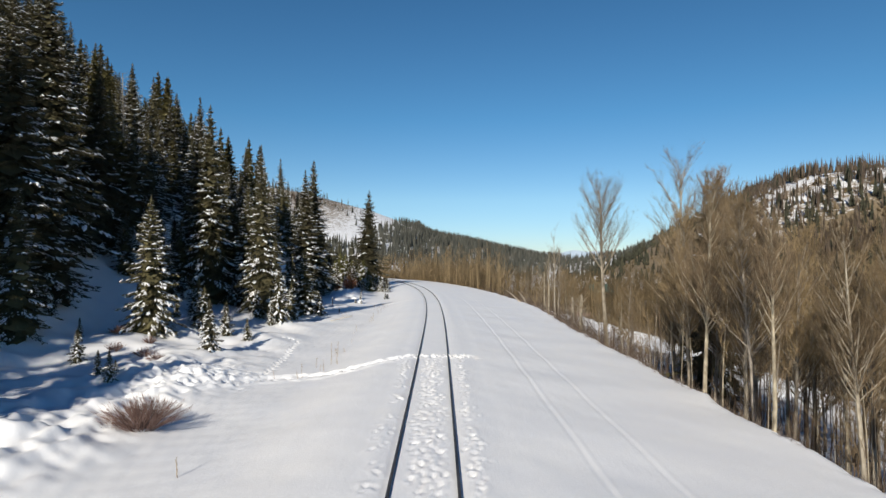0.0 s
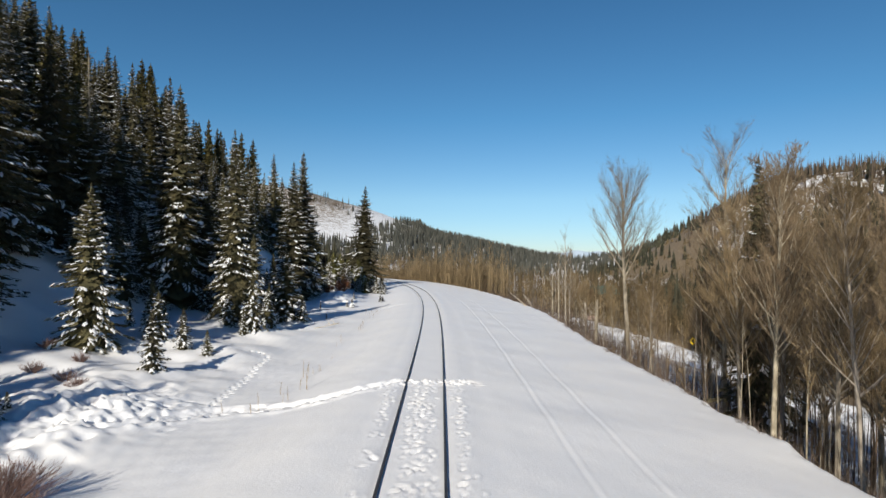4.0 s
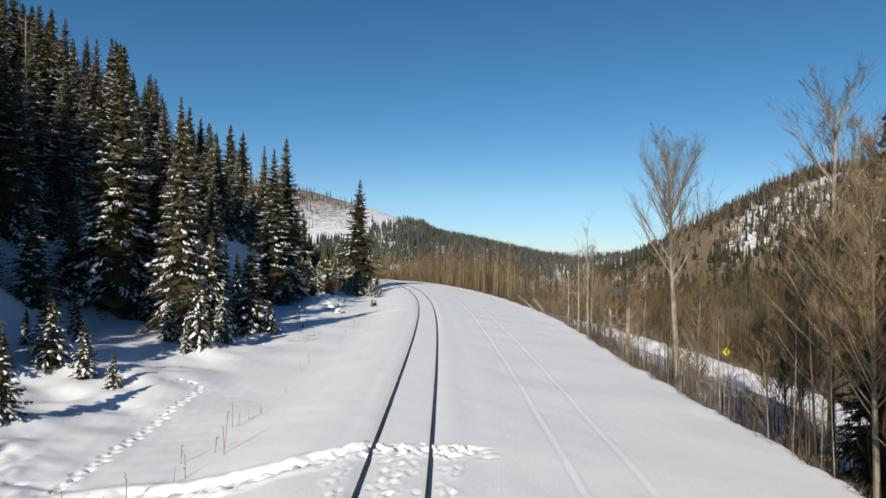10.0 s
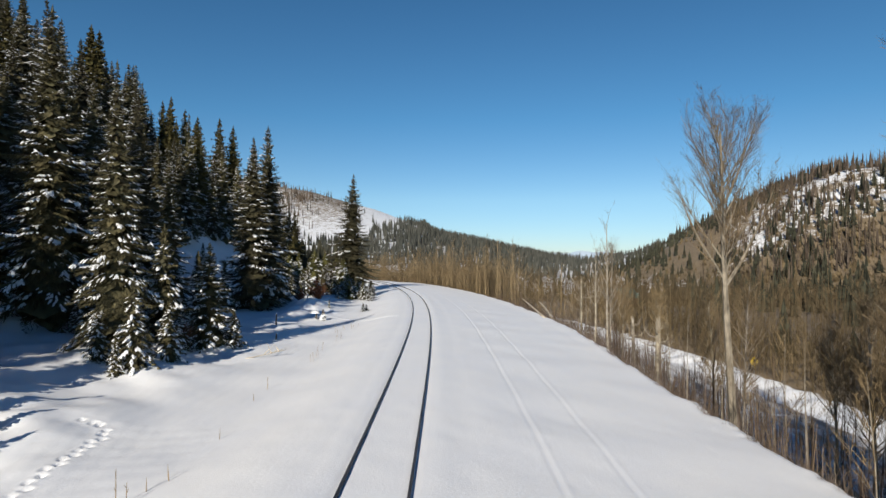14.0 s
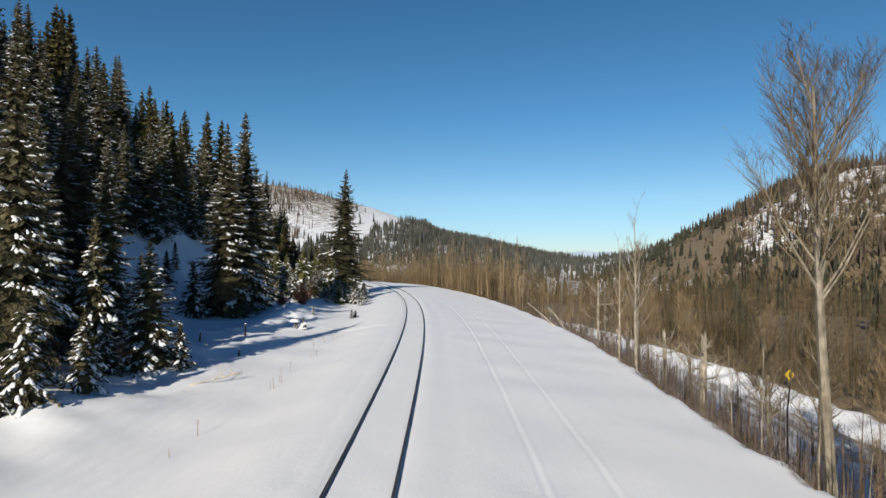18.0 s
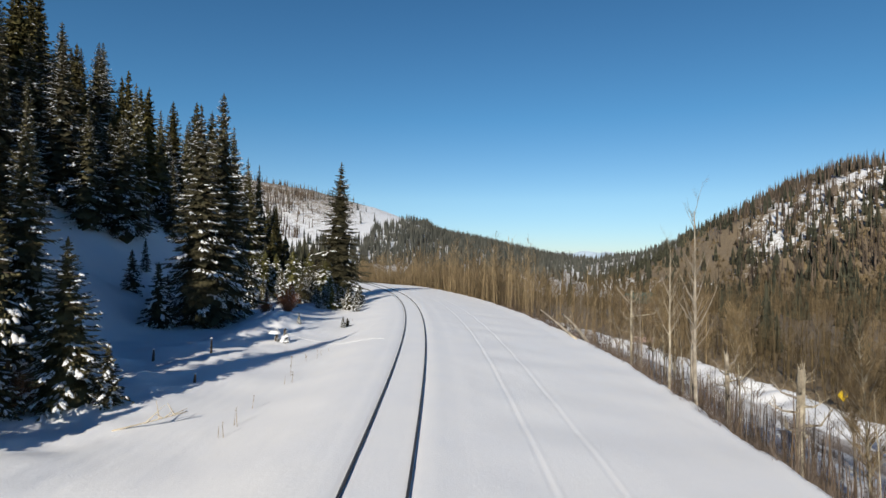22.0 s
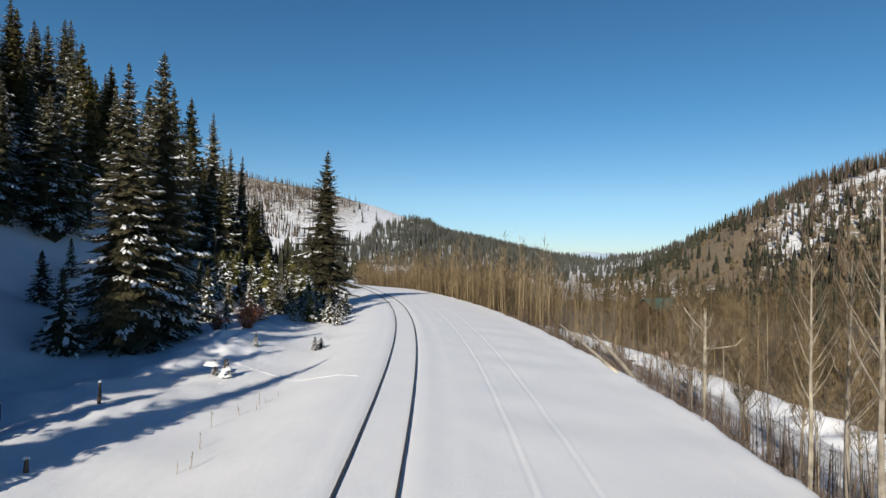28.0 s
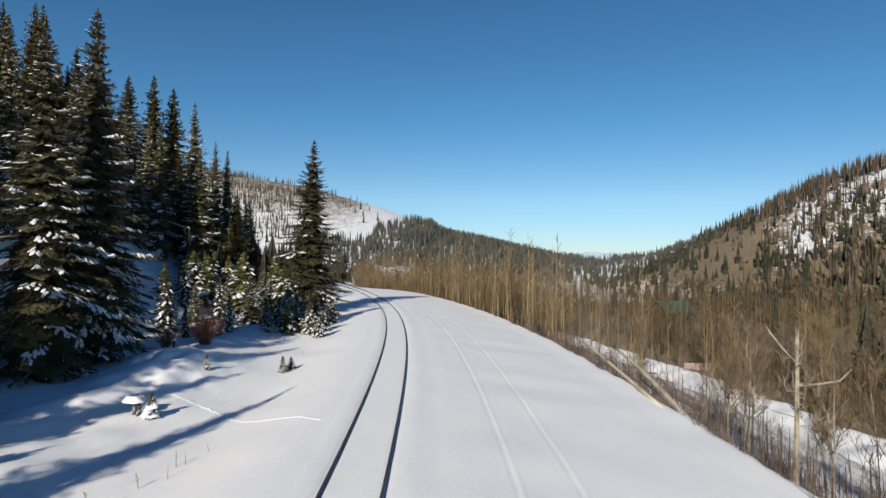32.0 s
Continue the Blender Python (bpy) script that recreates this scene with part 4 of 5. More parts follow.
conifer_woods("knoll_forest", "sparse dark conifers on a far snowy hillside", scatter(900, 61, (95, 450, 225, 470), lambda x, y: 0.5 * smooth(1.15, 0.8, y / 325) * smooth(0.40, 0.5, x / y) + 0.04 + 0.75 * smooth(-0.05, 0.35, wobble(x, y, 55, 31) + 0.5 * wobble(x, y, 24, 32)) + 0.9 * smooth(345, 385, y) * (x < 0.62 * y) + 0.35 * (x < 0.42 * y)), 5.0, 11.5, 62, 0.15, None, 6)
conifer_woods("burnt_forest", "thin grey-brown burnt trunks on a far snowy hillside", scatter(5200, 63, (130, 460, 260, 470), lambda x, y: (0.22 + 0.6 * smooth(-0.2, 0.4, -wobble(x, y, 44, 31)) + 0.7 * smooth(350, 400, y)) * smooth(0.42, 0.54, x / y)), 5.5, 12.5, 64, 0.045, FAR_POLE)
conifer_woods("knoll_brush", "brown leafless woods on a far hillside", scatter(2600, 89, (95, 460, 225, 420), lambda x, y: (0.35 + 0.65 * smooth(-0.25, 0.1, wobble(x, y, 38, 39) + 0.6 * wobble(x, y, 15, 40))) * (1 - 0.86 * smooth(262, 300, y))), 1.8, 4.2, 90, 0.36, FAR_BARE)
# these two woods take the needle colour that has haze painted in
conifer_woods("back_forest", "dark conifers on a low rise far behind", scatter(900, 91, (60, 420, 440, 1000), lambda x, y: (x > 0.14 * y) * (x < 0.44 * y) * 1.0), 7, 13, 92, 0.13, HAZED_NEEDLE)
conifer_woods("ridge_forest", "dark conifer forest below a snowy ridge", scatter(3900, 65, (-620, 420, 300, 1080), lambda x, y: (y > 430 - 0.3 * x) * (1 - smooth(0.08, 0.26, x / y)) * np.where(y < np.interp(x / y, [-0.30, -0.19, -0.11, -0.05, 0.0], [470, 540, 700, 980, 1100]) + 110 * wobble(x, y, 120, 35), 1.0, 0.0) + 0.012 * (x < 0)), 8, 15, 66, 0.11, HAZED_NEEDLE)
bare_woods("valley_woods", "brown leafless aspen woods in the valley", scatter(3000, 67, (-40, 300, 110, 420), lambda x, y: (u_of(x, y) > 13 + 0.05 * (y - 110)) * np.where((x > 0.30 * y) & (y > 215), 0.85 * (1 - smooth(300, 345, y)), np.where(x > 0.42 * y, 0.35, 1.0))), 7, 12, 68, None, 20)
bare_woods("roadside_woods", "brown leafless aspen woods across the road", scatter(2600, 69, (34, 150, 0, 250), lambda x, y: (u_of(x, y) > 37) * (1 - 0.5 * smooth(60, 110, x))), 3.5, 8.5, 70, None, 24)
conifer_woods("valley_conifers", "dark green conifers among the valley woods", scatter(520, 71, (40, 330, 20, 330), lambda x, y: (u_of(x, y) > 42) * np.where(x > 240, 0.3, np.where(x > 0.40 * y, 0.45 + 0.25 * smooth(150, 200, y), 0.2))), 5, 12, 72, 0.15, None, 9)
bare_woods("curve_grove", "dense grove of slender brown aspens beyond the curve", scatter(2600, 73, (-75, 60, 92, 260), lambda x, y: (u_of(x, y) > 13.2) * (u_of(x, y) < 42) * smooth(90, 125, y) * np.where((x > 14) & (y < 168), 0.07, 1.0)), 6.5, 11.5, 74, GROVE, 34)
conifer_woods("ridge_burn", "thin brown burnt trunks on a far snowy ridge", scatter(2000, 79, (-620, -150, 560, 1060), lambda x, y: 0.08 + 0.92 * smooth(-0.15, 0.3, wobble(x, y, 190, 34)) * (x < -230 * y / 1000)), 8, 15, 80, 0.06, FAR_POLE)


def distant_range():
    s = Soup()
    r = random.Random(3)
    n = 90
    for k in range(n + 1):
        x = -400 + 2600 * k / n
        top = 24 + 14 * math.sin(k * 0.21) * math.sin(k * 0.07 + 1) + 6 * math.sin(k * 0.9) + r.uniform(-2, 2)
        s.v += [Vector((x, 4300, -60)), Vector((x, 4350, top)), Vector((x, 4700, -60))]
    for k in range(n):
        a, b = 3 * k, 3 * k + 3
        s.f += [(a, b, b + 1, a + 1), (a + 1, b + 1, b + 2, a + 2)]
    # aerial haze is put into the base colour: pale blue-grey, lighter patches
    m = two_tone("range_painted_haze", (0.33, 0.42, 0.52), (0.52, 0.60, 0.68), 0.008, 0.9, 0.0)
    tagged(s.mesh("backdrop_range", m, None, "", True), "mountain range far off on the horizon, pale blue haze painted in its colour", "mountains", kind="structure")


distant_range()
bare_woods("roadside_thicket", "dense golden-brown leafless thicket behind the snow bank", scatter(1500, 87, (30, 62, 15, 150), lambda x, y: smooth(35.5, 36.5, u_of(x, y)) * (1 - smooth(42, 60, u_of(x, y)))), 1.8, 5.5, 88, THICKET, 26, 0.9)
bare_woods("bank_thicket", "dense brown leafless thicket on the bank", scatter(480, 81, (12, 28, 6, 54), lambda x, y: smooth(13.0, 17.0, u_of(x, y)) * (1 - 0.8 * smooth(34, 42, y))), 2, 6.5, 82, BRUSH, 26, 0.4)
bare_woods("bank_brush", "low brown leafless brush along the bank", scatter(460, 83, (5, 24, 40, 118), lambda x, y: (u_of(x, y) > bank_edge(y) + 0.9) * (u_of(x, y) < 18.5) * 1.0), 0.8, 3.2, 84, BRUSH, 20, 0.5)

bare_woods("ditch_brush", "thin grey leafless brush in the snow beside the road", scatter(900, 85, (10, 30, 38, 112), lambda x, y: (u_of(x, y) > bank_edge(y) + 1.6) * (u_of(x, y) < 25.5) * (0.35 + 0.65 * smooth(-0.2, 0.3, wobble(x, y, 9, 37)))), 0.9, 3.6, 86, GREY_BRUSH, 22, 0.7)


def edge_grass():
    """Tufts of dry grass where the snow shelf breaks off."""
    r = random.Random(19)
    s = Soup()
    for k in range(650):
        y = 10 + 100 * r.random()
        u = float(bank_edge(y)) + 0.1 + abs(r.gauss(0, 0.8))
        x = u + float(track_x(y))
        o = Vector((x, y, ground_z(x, y) - 0.03))
        h = r.uniform(0.12, 0.5) * (1.5 if y > 45 else 1.0)
        for b in range(9):
            a = r.uniform(0, 6.283)
            p = o + Vector((math.cos(a), math.sin(a), 0)) * r.uniform(0, 0.15)
            e = p + Vector((math.cos(a) * h * 0.5, math.sin(a) * h * 0.5, h * r.uniform(0.6, 1.1)))
            s.tri(p - Vector((0.006, 0, 0)), p + Vector((0.006, 0, 0)), e)
    tagged(s.mesh("dry_grass", GREY_BRUSH), "tufts of dry grass along the edge of the bank", "grass", kind="stuff")


edge_grass()


# ---- woods beyond the curve on the left ----
bare_woods("left_woods", "brown leafless brush and aspens beyond the curve", scatter(420, 75, (-150, -20, 118, 300), lambda x, y: (u_of(x, y) < -9) * (x > -24 - 0.36 * np.maximum(0, y - 110)) * 1.0), 4, 9, 76)
conifer_woods("left_conifers", "young green conifers beyond the curve", scatter(600, 77, (-200, -16, 112, 420), lambda x, y: (u_of(x, y) < -8) * (x > -34 - 0.36 * np.maximum(0, y - 110)) * 1.0), 3, 11, 78, 0.18, None, 8)


# ---- road in the valley ----
def road_material():
    m, n, l, b = material("slushy_asphalt", 0.55, 0.4)
    c = ramp(n, l, noise_node(n, l, 0.8, 6, 0.65, (1.0, 0.25, 1.0)), ((0.3, (0.15, 0.12, 0.10)), (0.7, (0.34, 0.285, 0.235))))
    mask = ramp(n, l, noise_node(n, l, 0.5, 6, 0.7, (1.0, 0.12, 1.0)), ((0.42, (0, 0, 0)), (0.56, (1, 1, 1))))
    l.new(mix(n, l, mask, c, (0.72, 0.71, 0.70)), b.inputs["Base Color"])
    bump(n, l, b, noise_node(n, l, 9, 5), 0.4, 0.02)
    return m


def build_road():
    s = Soup()
    rows = []
    for y in np.arange(-60, 170, 2.0):
        start = len(s.v)
        for u in np.linspace(26.2, 30.8, 7):
            x = u + float(track_x(y)) * 0.9 + 0.4 * math.sin(y * 0.05)
            s.v.append(Vector((x, y, ground_z(x, y) + 0.06 + 0.05 * math.sin((u - 26.2) / 4.6 * 3.14))))
        rows.append(start)
    for a, b in zip(rows[:-1], rows[1:]):
        for k in range(6):
            s.f.append((a + k, a + k + 1, b + k + 1, b + k))
    tagged(s.mesh("road", road_material(), None, "", True), "wet brown asphalt road with slush between snow banks", "road", kind="structure")


build_road()


def plain(name, colour, rough=0.6, spec=0.3, metal=0.0):
    m, n, l, b = material(name, rough, spec)
    c = ramp(n, l, noise_node(n, l, 4.0, 5), ((0.3, tuple(v * 0.8 for v in colour)), (0.7, colour)))
    l.new(c, b.inputs["Base Color"])
    b.inputs["Metallic"].default_value = metal
    return m


YELLOW = plain("sign_yellow", (0.75, 0.52, 0.02), 0.4)
BLACK = plain("sign_black", (0.02, 0.02, 0.02), 0.5)
STEEL = plain("galvanised_steel", (0.35, 0.35, 0.35), 0.45, 0.4, 0.8)
GREEN_ROOF = plain("green_roof_metal", (0.075, 0.125, 0.105), 0.5)
LOG_WALL = plain("stained_log_wall", (0.16, 0.10, 0.06), 0.8)
GLASS_DARK = plain("window_glass", (0.02, 0.025, 0.03), 0.1, 0.5)
RED_MESH = plain("red_plastic_fence", (0.62, 0.43, 0.40), 0.6)


def box(s, x0, x1, y0, y1, z0, z1):
    i = len(s.v)
    s.v += [Vector(p) for p in ((x0, y0, z0), (x1, y0, z0), (x1, y1, z0), (x0, y1, z0), (x0, y0, z1), (x1, y0, z1), (x1, y1, z1), (x0, y1, z1))]
    s.f += [tuple(i + k for k in f) for f in ((3, 2, 1, 0), (4, 5, 6, 7), (0, 1, 5, 4), (1, 2, 6, 5), (2, 3, 7, 6), (3, 0, 4, 7))]


def warning_sign(x, y, centre):
    sign = thing("road_sign", "yellow diamond warning sign on a steel post in the snow", "sign")
    z = ground_z(x, y)
    sign.matrix_basis = pose(x, y, z, 0, 0, 8)
    c = centre - z
    p = Soup()
    box(p, -0.03, 0.03, 0.0, 0.05, -0.3, c + 0.3)
    p.mesh("post", STEEL, sign)
    b = Soup()
    r = 0.56
    for yy in (-0.03, 0.0):
        b.v += [Vector((0, yy, c + r)), Vector((r, yy, c)), Vector((0, yy, c - r)), Vector((-r, yy, c))]
    b.f += [(0, 3, 2, 1), (4, 5, 6, 7)] + [(k, (k + 1) % 4, 4 + (k + 1) % 4, 4 + k) for k in range(4)]
    plate = b.mesh("plate", YELLOW, sign)
    e = Soup()
    box(e, -0.05, 0.05, -0.036, -0.032, c - 0.22, c + 0.12)
    e.v += [Vector((-0.14, -0.036, c + 0.08)), Vector((0.14, -0.036, c + 0.08)), Vector((0, -0.036, c + 0.28))]
    e.f.append((8, 9, 10))
    e.mesh("symbol", BLACK, plate)
    return sign


warning_sign(34.8, 80.8, -7.3)


def cabin(x, y):
    house = thing("cabin", "small dark log cabin with a green metal roof among trees", "house")
    z = ground_z(x, y)
    house.matrix_basis = pose(x, y, z, 0, 0, 20)
    w = Soup()
    box(w, -3.6, 3.6, -2.6, 2.6, -0.5, 3.0)
    w.v += [Vector((-3.6, -2.6, 3.0)), Vector((-3.6, 2.6, 3.0)), Vector((-3.6, 0, 4.9)), Vector((3.6, -2.6, 3.0)), Vector((3.6, 2.6, 3.0)), Vector((3.6, 0, 4.9))]
    w.f += [(8, 10, 9), (11, 12, 13)]
    w.mesh("wall", LOG_WALL, house)
    r = Soup()
    for sg in (-1, 1):
        i = len(r.v)
        r.v += [Vector((-4.1, 0, 5.0)), Vector((4.1, 0, 5.0)), Vector((4.1, sg * 3.2, 2.7)), Vector((-4.1, sg * 3.2, 2.7)), Vector((-4.1, 0, 5.15)), Vector((4.1, 0, 5.15)), Vector((4.1, sg * 3.25, 2.85)), Vector((-4.1, sg * 3.25, 2.85))]
        r.f += [tuple(i + k for k in f) for f in ((0, 1, 2, 3), (4, 5, 6, 7), (0, 1, 5, 4), (1, 2, 6, 5), (2, 3, 7, 6), (3, 0, 4, 7))]
    r.mesh("roof", GREEN_ROOF, house)
    for k in (-1.7, 1.7):
        g = Soup()
        box(g, k - 0.55, k + 0.55, -2.66, -2.6, 1.1, 2.2)
        g.mesh("window", GLASS_DARK, house)


cabin(49.0, 171.0)


def snow_fence(x, y):
    fence = thing("snow_fence", "red plastic mesh fence on posts in the snow bank", "fence")
    z = ground_z(x, y)
    fence.matrix_basis = pose(x, y, z, 0, 0, -12)
    for k in range(5):
        p = Soup()
        box(p, -1.65 + 0.8 * k, -1.59 + 0.8 * k, 0, 0.06, -0.3, 0.9)
        p.mesh("post", BARK, fence)
    for k in range(5):
        p = Soup()
        box(p, -1.7, 1.7, -0.03, 0.0, 0.10 + 0.17 * k, 0.15 + 0.17 * k)
        p.mesh("strip", RED_MESH, fence)
    for k in range(14):
        p = Soup()
        box(p, -1.68 + 0.25 * k, -1.60 + 0.25 * k, -0.05, -0.031, 0.1, 0.85)
        p.mesh("slat", RED_MESH, fence)


snow_fence(31.0, 117.0)


# ---- logs, stumps, shrubs and stalks ----
def fallen_log(name, a, b, r, label, snags=5, seed=1):
    rng = random.Random(seed)
    a, b = Vector(a), Vector(b)
    ob = thing(name, label, "log", "fallen logs")
    s = Soup()
    n = 7
    bow = Vector((rng.uniform(-0.1, 0.1), 0, rng.uniform(-0.05, 0.15)))
    pts = [a + (b - a) * (k / n) + bow * math.sin(3.14 * k / n) for k in range(n + 1)]
    s.tube(pts, [r * (1 - 0.45 * k / n) * rng.uniform(0.92, 1.08) for k in range(n + 1)], 8)
    s.mesh("trunk", WOOD_PALE, ob, "", True)
    for k in range(snags):
        t = rng.uniform(0.3, 0.95)
        p = a + (b - a) * t
        q = Soup()
        q.tube([p, p + Vector((rng.uniform(-0.5, 0.5), rng.uniform(-0.2, 0.6), rng.uniform(0.1, 0.6)))], [0.03, 0.008], 4)
        q.mesh("branch", WOOD_PALE, ob)
    return ob


fallen_log("fallen_log", (12.0, 74.6, -2.5), (13.15, 90.5, -1.7), 0.15, "long pale broken aspen trunk propped on the edge of the bank", 3, 2)
fallen_log("fallen_log", (11.5, 77.0, -2.3), (12.05, 97.5, -1.95), 0.11, "long pale fallen aspen trunk on the edge of the bank", 5, 1)
fallen_log("fallen_log", (12.9, 75.5, -3.1), (13.2, 88.5, -2.5), 0.10, "thin grey fallen trunk among brush on the bank", 6, 3)
fallen_log("fallen_branch", (-10.3, 53.3, -2.0), (-8.4, 54.9, -1.75), 0.035, "thin bare fallen branch lying on the snow", 6, 4)


def broken_trunk(x, y, top, r, lean, seed, bent=()):
    """A standing trunk snapped off, with its broken top hanging to the side."""
    rng = random.Random(seed)
    z = ground_z(x, y)
    ob = thing("broken_trunk", "pale aspen trunk snapped off with a splintered hanging top", "tree", "bare trees along the bank")
    ob.matrix_basis = pose(x, y, z)
    h = top - z
    s = Soup()
    s.tube([Vector((lean * k / 5 * h, 0, -0.3 + (h + 0.3) * k / 5)) for k in range(6)], [r * (1 - 0.35 * k / 5) for k in range(6)], 8)
    for k in range(6):
        a = k * 1.047
        p = Vector((lean * h + math.cos(a) * r * 0.4, math.sin(a) * r * 0.4, h - 0.05))
        s.tri(p + Vector((0.03, 0, 0)), p - Vector((0.03, 0, 0)), p + Vector((rng.uniform(-0.06, 0.06), rng.uniform(-0.06, 0.06), rng.uniform(0.15, 0.45))))
    s.mesh("trunk", ASPEN, ob)
    for k in range(9):
        t = 0.42 + 0.055 * k
        a = k * 2.4 + rng.uniform(-0.5, 0.5)
        out = Vector((math.cos(a), math.sin(a), 0))
        L = rng.uniform(0.8, 1.7) * (1.15 - 0.4 * t)
        lift = rng.uniform(0.25, 0.9)
        p = Vector((lean * h * t, 0, h * t))
        m = p + (out + Vector((0, 0, lift * 0.4))) * (L * 0.5)
        e = m + (out * 0.5 + Vector((rng.uniform(-0.2, 0.2), rng.uniform(-0.2, 0.2), lift))) * (L * 0.6)
        q = Soup()
        q.tube([p, m, e], [r * 0.28, r * 0.18, 0.008], 5)
        for j in range(8):
            g = m + (e - m) * rng.uniform(-0.3, 1.0)
            f = g + Vector((rng.uniform(-0.35, 0.35), rng.uniform(-0.35, 0.35), rng.uniform(0.1, 0.5)))
            q.tube([g, f], [0.010, 0.004], 3, False)
        q.mesh("branch", ASPEN, ob)
    for line, thick in bent:
        q = Soup()
        q.tube([Vector((lean * h + a, b, h + c)) for a, b, c in line], [thick * (1 - 0.2 * k) for k in range(len(line))], 6)
        q.mesh("branch", ASPEN, ob)


broken_trunk(13.9, 53.7, 0.3, 0.19, 0.02, 1)
broken_trunk(13.6, 70.6, 1.95, 0.09, 0.0, 2, [([(0, 0, -1.65), (0.7, 0, -1.6), (1.5, 0.1, -1.5), (1.9, 0.1, -1.1)], 0.05), ([(0, 0, -0.9), (-0.45, 0, -0.45), (-0.85, 0.1, 0.1), (-1.0, 0.1, 0.35)], 0.045)])
broken_trunk(14.9, 60.5, -0.4, 0.15, -0.03, 3)


def shrub(x, y, h, w, mats, label, seed, count=70):
    """A leafless shrub: many fine stems that fan out from one root."""
    rng = random.Random(seed)
    ob = thing("shrub", label, "bush")
    ob.matrix_basis = pose(x, y, ground_z(x, y) - 0.05)
    for part_no in range(5):
        s = Soup()
        for k in range(count // 5):
            a = rng.uniform(0, 6.283)
            q = rng.random() ** 0.6
            base = Vector((math.cos(a) * 0.25 * w * q, math.sin(a) * 0.25 * w * q, 0))
            tip = Vector((math.cos(a) * w * q, math.sin(a) * w * q * 0.8, h * rng.uniform(0.6, 1.0) * (1.1 - 0.5 * q)))
            mid = base + (tip - base) * 0.5 + Vector((0, 0, 0.08 * h))
            s.tube([base, mid, tip], [0.010, 0.007, 0.003], 3, False)
            for b in range(7):
                t = rng.uniform(0.3, 1.0)
                p = base + (tip - base) * t
                e = p + (tip - base) * rng.uniform(0.1, 0.3) + Vector((rng.uniform(-0.15, 0.15), rng.uniform(-0.15, 0.15), rng.uniform(0, 0.15))) * h
                s.tri(p - Vector((0.005, 0.003, 0)), p + Vector((0.005, 0.003, 0)), e)
        s.mesh("stem", mats, ob)["kind"] = "stuff"


GREY_TWIG = two_tone("grey_red_twigs", (0.10, 0.06, 0.05), (0.26, 0.17, 0.14), 3.0, 0.8, 0.15, 0, 0.35)
RED_BROWN_TWIG = two_tone("red_brown_twigs", (0.09, 0.045, 0.028), (0.22, 0.12, 0.07), 3.0, 0.8, 0.15, 0, 0.35)
shrub(-9.9, 19.4, 1.1, 1.6, GREY_TWIG, "low leafless reddish-grey shrub poking through the snow", 1, 260)
shrub(-13.8, 86.1, 2.4, 1.3, RED_TWIG, "leafless orange-red osier shrub beside the track", 2, 160)
shrub(-15.6, 84.8, 1.6, 0.9, RED_TWIG, "leafless orange-red osier shrub under the spruces", 3, 90)
for k, (x, y, h, w) in enumerate([(-15.9, 30.6, 0.6, 0.7), (-17.9, 31.3, 0.55, 0.6), (-14.7, 29.5, 0.5, 0.6), (-20.0, 35.2, 0.6, 0.7), (-16.9, 33.0, 0.5, 0.5)]):
    shrub(x, y, h, w, GREY_TWIG, "low dark leafless shrub half buried in a snow hollow", 11 + k, 60)
shrub(-14.4, 54.0, 2.0, 0.9, RED_BROWN_TWIG, "dry red-brown shrub beside a snowy spruce", 4, 90)


def stalk(x, y, h, seed, tilt=0.12):
    rng = random.Random(seed)
    ob = thing("dry_stalk", "thin dry brown weed stalk standing in the snow", "plant", "dry stalks in the snow")
    ob.matrix_basis = pose(x, y, ground_z(x, y) - 0.04)
    s = Soup()
    d = Vector((rng.uniform(-tilt, tilt), rng.uniform(-tilt, tilt), 1))
    s.tube([Vector((0, 0, 0)), d * h * 0.5, d * h], [0.013, 0.010, 0.005], 4)
    s.mesh("stem", DRY, ob)
    if h > 0.5:
        for k in range(5):
            p = d * h * rng.uniform(0.4, 0.95)
            q = Soup()
            q.tube([p, p + Vector((rng.uniform(-0.06, 0.06), rng.uniform(-0.06, 0.06), rng.uniform(0.06, 0.14)))], [0.010, 0.004], 3)
            q.mesh("seed_head", DRY, ob)


STALKS = [(-5.6, 31.5, 1.3), (-5.5, 31.3, 0.9), (-5.95, 31.7, 0.55), (-6.92, 15.6, 0.54), (-8.06, 28.1, 0.47), (-6.6, 30.9, 0.59), (-6.07, 29.4, 0.47), (-6.79, 27.7, 0.53), (-5.95, 29.8, 0.58), (-6.78, 28.5, 0.7), (-6.13, 35.1, 0.41), (-6.42, 34.3, 0.94),
          (-6.23, 34.4, 0.59), (-5.98, 35.9, 0.41), (-5.86, 35.7, 0.46), (-5.98, 39.2, 0.41), (-6.62, 44.2, 0.35), (-6.73, 46.3, 0.53), (-6.28, 53.1, 0.58), (-6.47, 53.1, 0.47), (-6.61, 56.8, 0.58), (-6.27, 54.3, 0.7), (-6.46, 54.5, 0.46), (-6.3, 61.4, 0.57),
          (-6.57, 61.1, 0.46), (-6.93, 63.4, 0.58), (-7.6, 65.8, 0.7), (-6.7, 68.2, 0.46), (-7.17, 67.5, 0.52), (-6.89, 69.1, 0.58), (-6.69, 69.3, 0.4), (-6.43, 70.4, 0.34), (-7.94, 87.8, 0.46)]
for k, (x, y, h) in enumerate(STALKS):
    stalk(x, y, h, k)


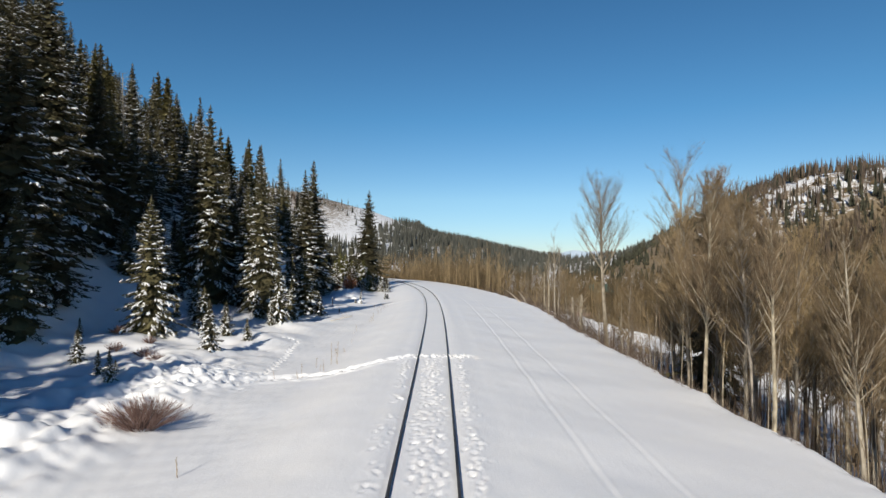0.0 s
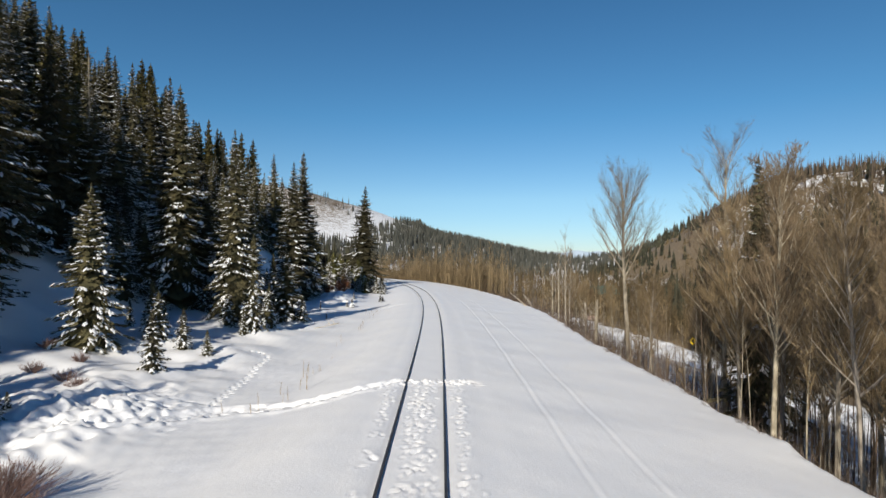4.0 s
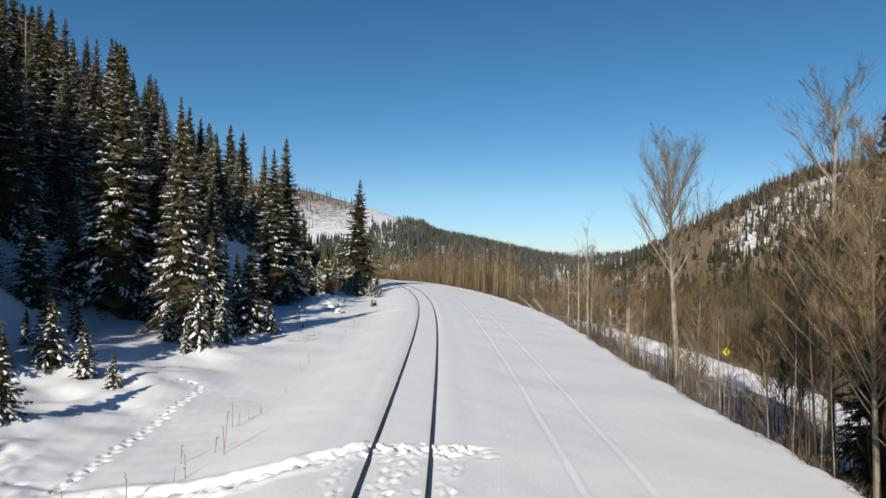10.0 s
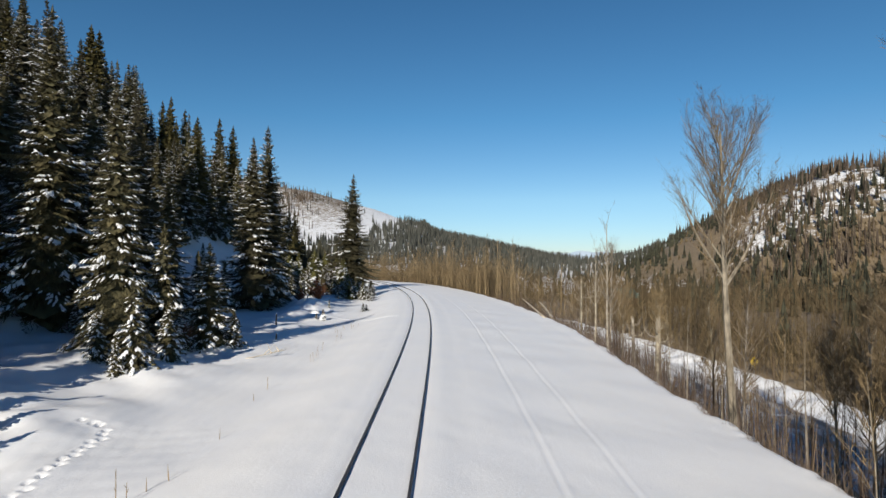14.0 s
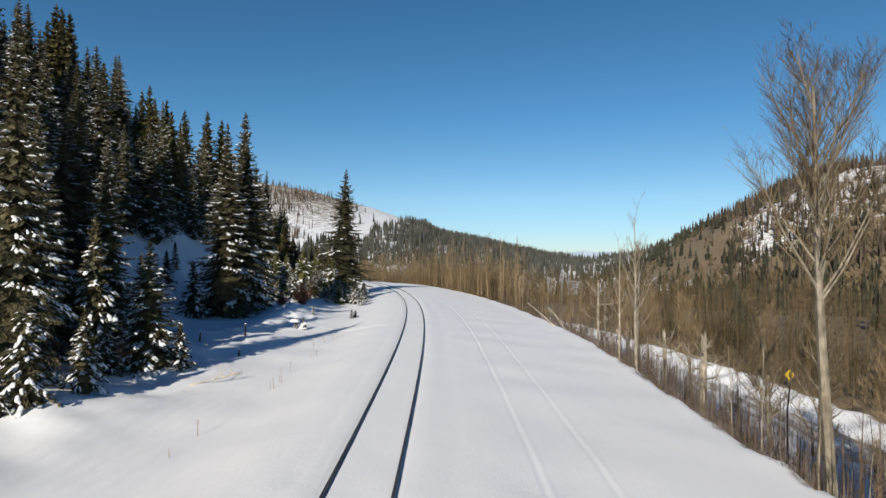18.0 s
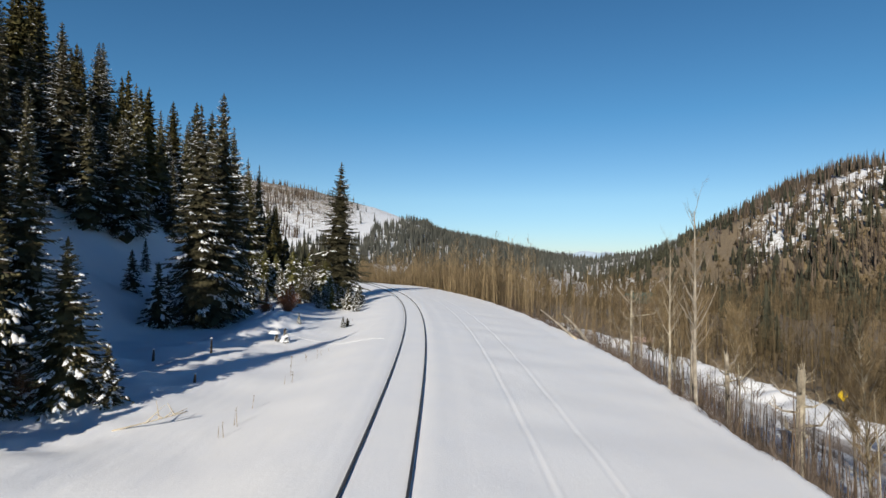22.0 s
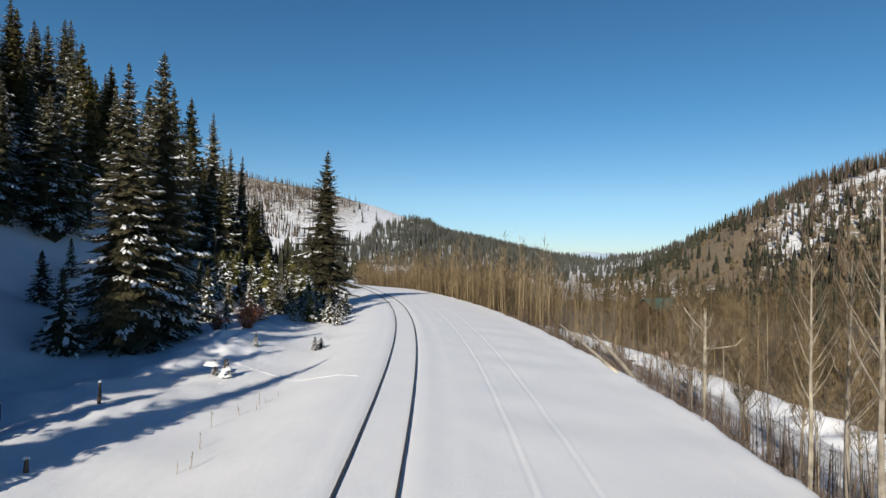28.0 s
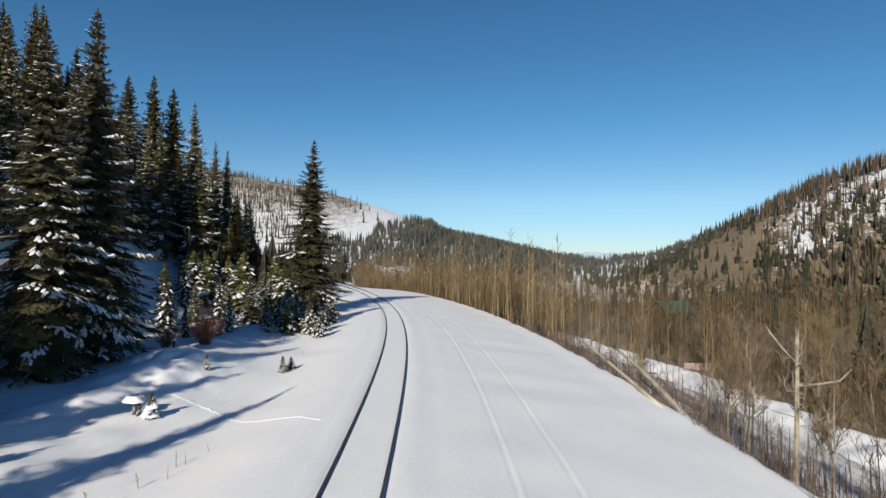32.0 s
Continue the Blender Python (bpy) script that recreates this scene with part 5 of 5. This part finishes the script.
def snowy_stump(x, y, h, r, seed, label, post=False):
    """A short stump or seedling buried under a rounded cap of snow."""
    rng = random.Random(seed)
    ob = thing("snowy_stump", label, "stump", "snow-capped stumps")
    ob.matrix_basis = pose(x, y, ground_z(x, y) - 0.05)
    s = Soup()
    s.tube([Vector((0, 0, -0.1)), Vector((0.02, 0, h * 0.5)), Vector((0.03, 0.01, h))], [min(0.08, 0.5 * r), min(0.065, 0.4 * r), min(0.04, 0.25 * r)], 6)
    s.mesh("stem", BARK, ob)
    c = Soup()
    for k in range(3 if h > 0.6 and r < 0.5 else 7):
        a = rng.uniform(0, 6.283)
        q = rng.uniform(0.0, 0.6) * r
        p = Vector((math.cos(a) * q + 0.02, math.sin(a) * q, h * (0.98 if r < 0.5 else rng.uniform(0.1, 0.8))))
        if r < 0.3:
            p = Vector((0.03 + 0.3 * q * math.cos(a), 0.3 * q * math.sin(a), h))
        c.lump(p, r * rng.uniform(0.6, 0.9) * (0.5 if r < 0.3 else 1.0 if r != 0.5 else 0.55), r * (0.35 if r < 0.3 else 0.45 if r != 0.5 else 0.3), rng, Vector((math.cos(a), math.sin(a), 0)), 1.3)
    c.mesh("snow_cap", SNOW_CLUMP, ob, "rounded cap of fresh snow", True)["kind"] = "stuff"


snowy_stump(-11.1, 74.0, 0.7, 0.42, 8, "small seedling buried under a thick cap of snow")
snowy_stump(-10.5, 73.9, 1.05, 0.5, 9, "small seedling bent under a thick cap of snow")
snowy_stump(-12.8, 67.0, 0.95, 0.16, 3, "thin dark stump with a little snow on top")
snowy_stump(-10.8, 60.6, 0.5, 0.18, 4, "thin dark stump with a little snow on top")
snowy_stump(-15.0, 64.6, 0.7, 0.16, 5, "thin dark stump with a little snow on top")
snowy_stump(-14.3, 83.2, 0.5, 0.25, 6, "low stump under a cap of snow")
snowy_stump(-20.0, 56.3, 1.2, 0.7, 7, "low brush pile under a cap of snow")


# ---- broken snow along the paths ----
def snow_clods():
    rng = random.Random(17)
    s = Soup()

    def clod(x, y, r):
        a = rng.uniform(0, 6.283)
        s.lump(Vector((x, y, ground_z(x, y) + r * 0.1)), r, r * 0.4, rng, Vector((math.cos(a), math.sin(a), 0)), rng.uniform(0.9, 1.7))
    for k in range(260):
        t = k / 260
        x, y = -11.0 + 8.1 * t, 76.9 - 5.2 * t + 0.25 * math.sin(t * 9)
        clod(x + rng.gauss(0, 0.03), y + rng.gauss(0, 0.03), rng.uniform(0.03, 0.06))
    tagged(s.mesh("snow_clods", SNOW_CLUMP, None, "", True), "line of broken snow clods along an old ski trail", "snow", kind="stuff")


snow_clods()
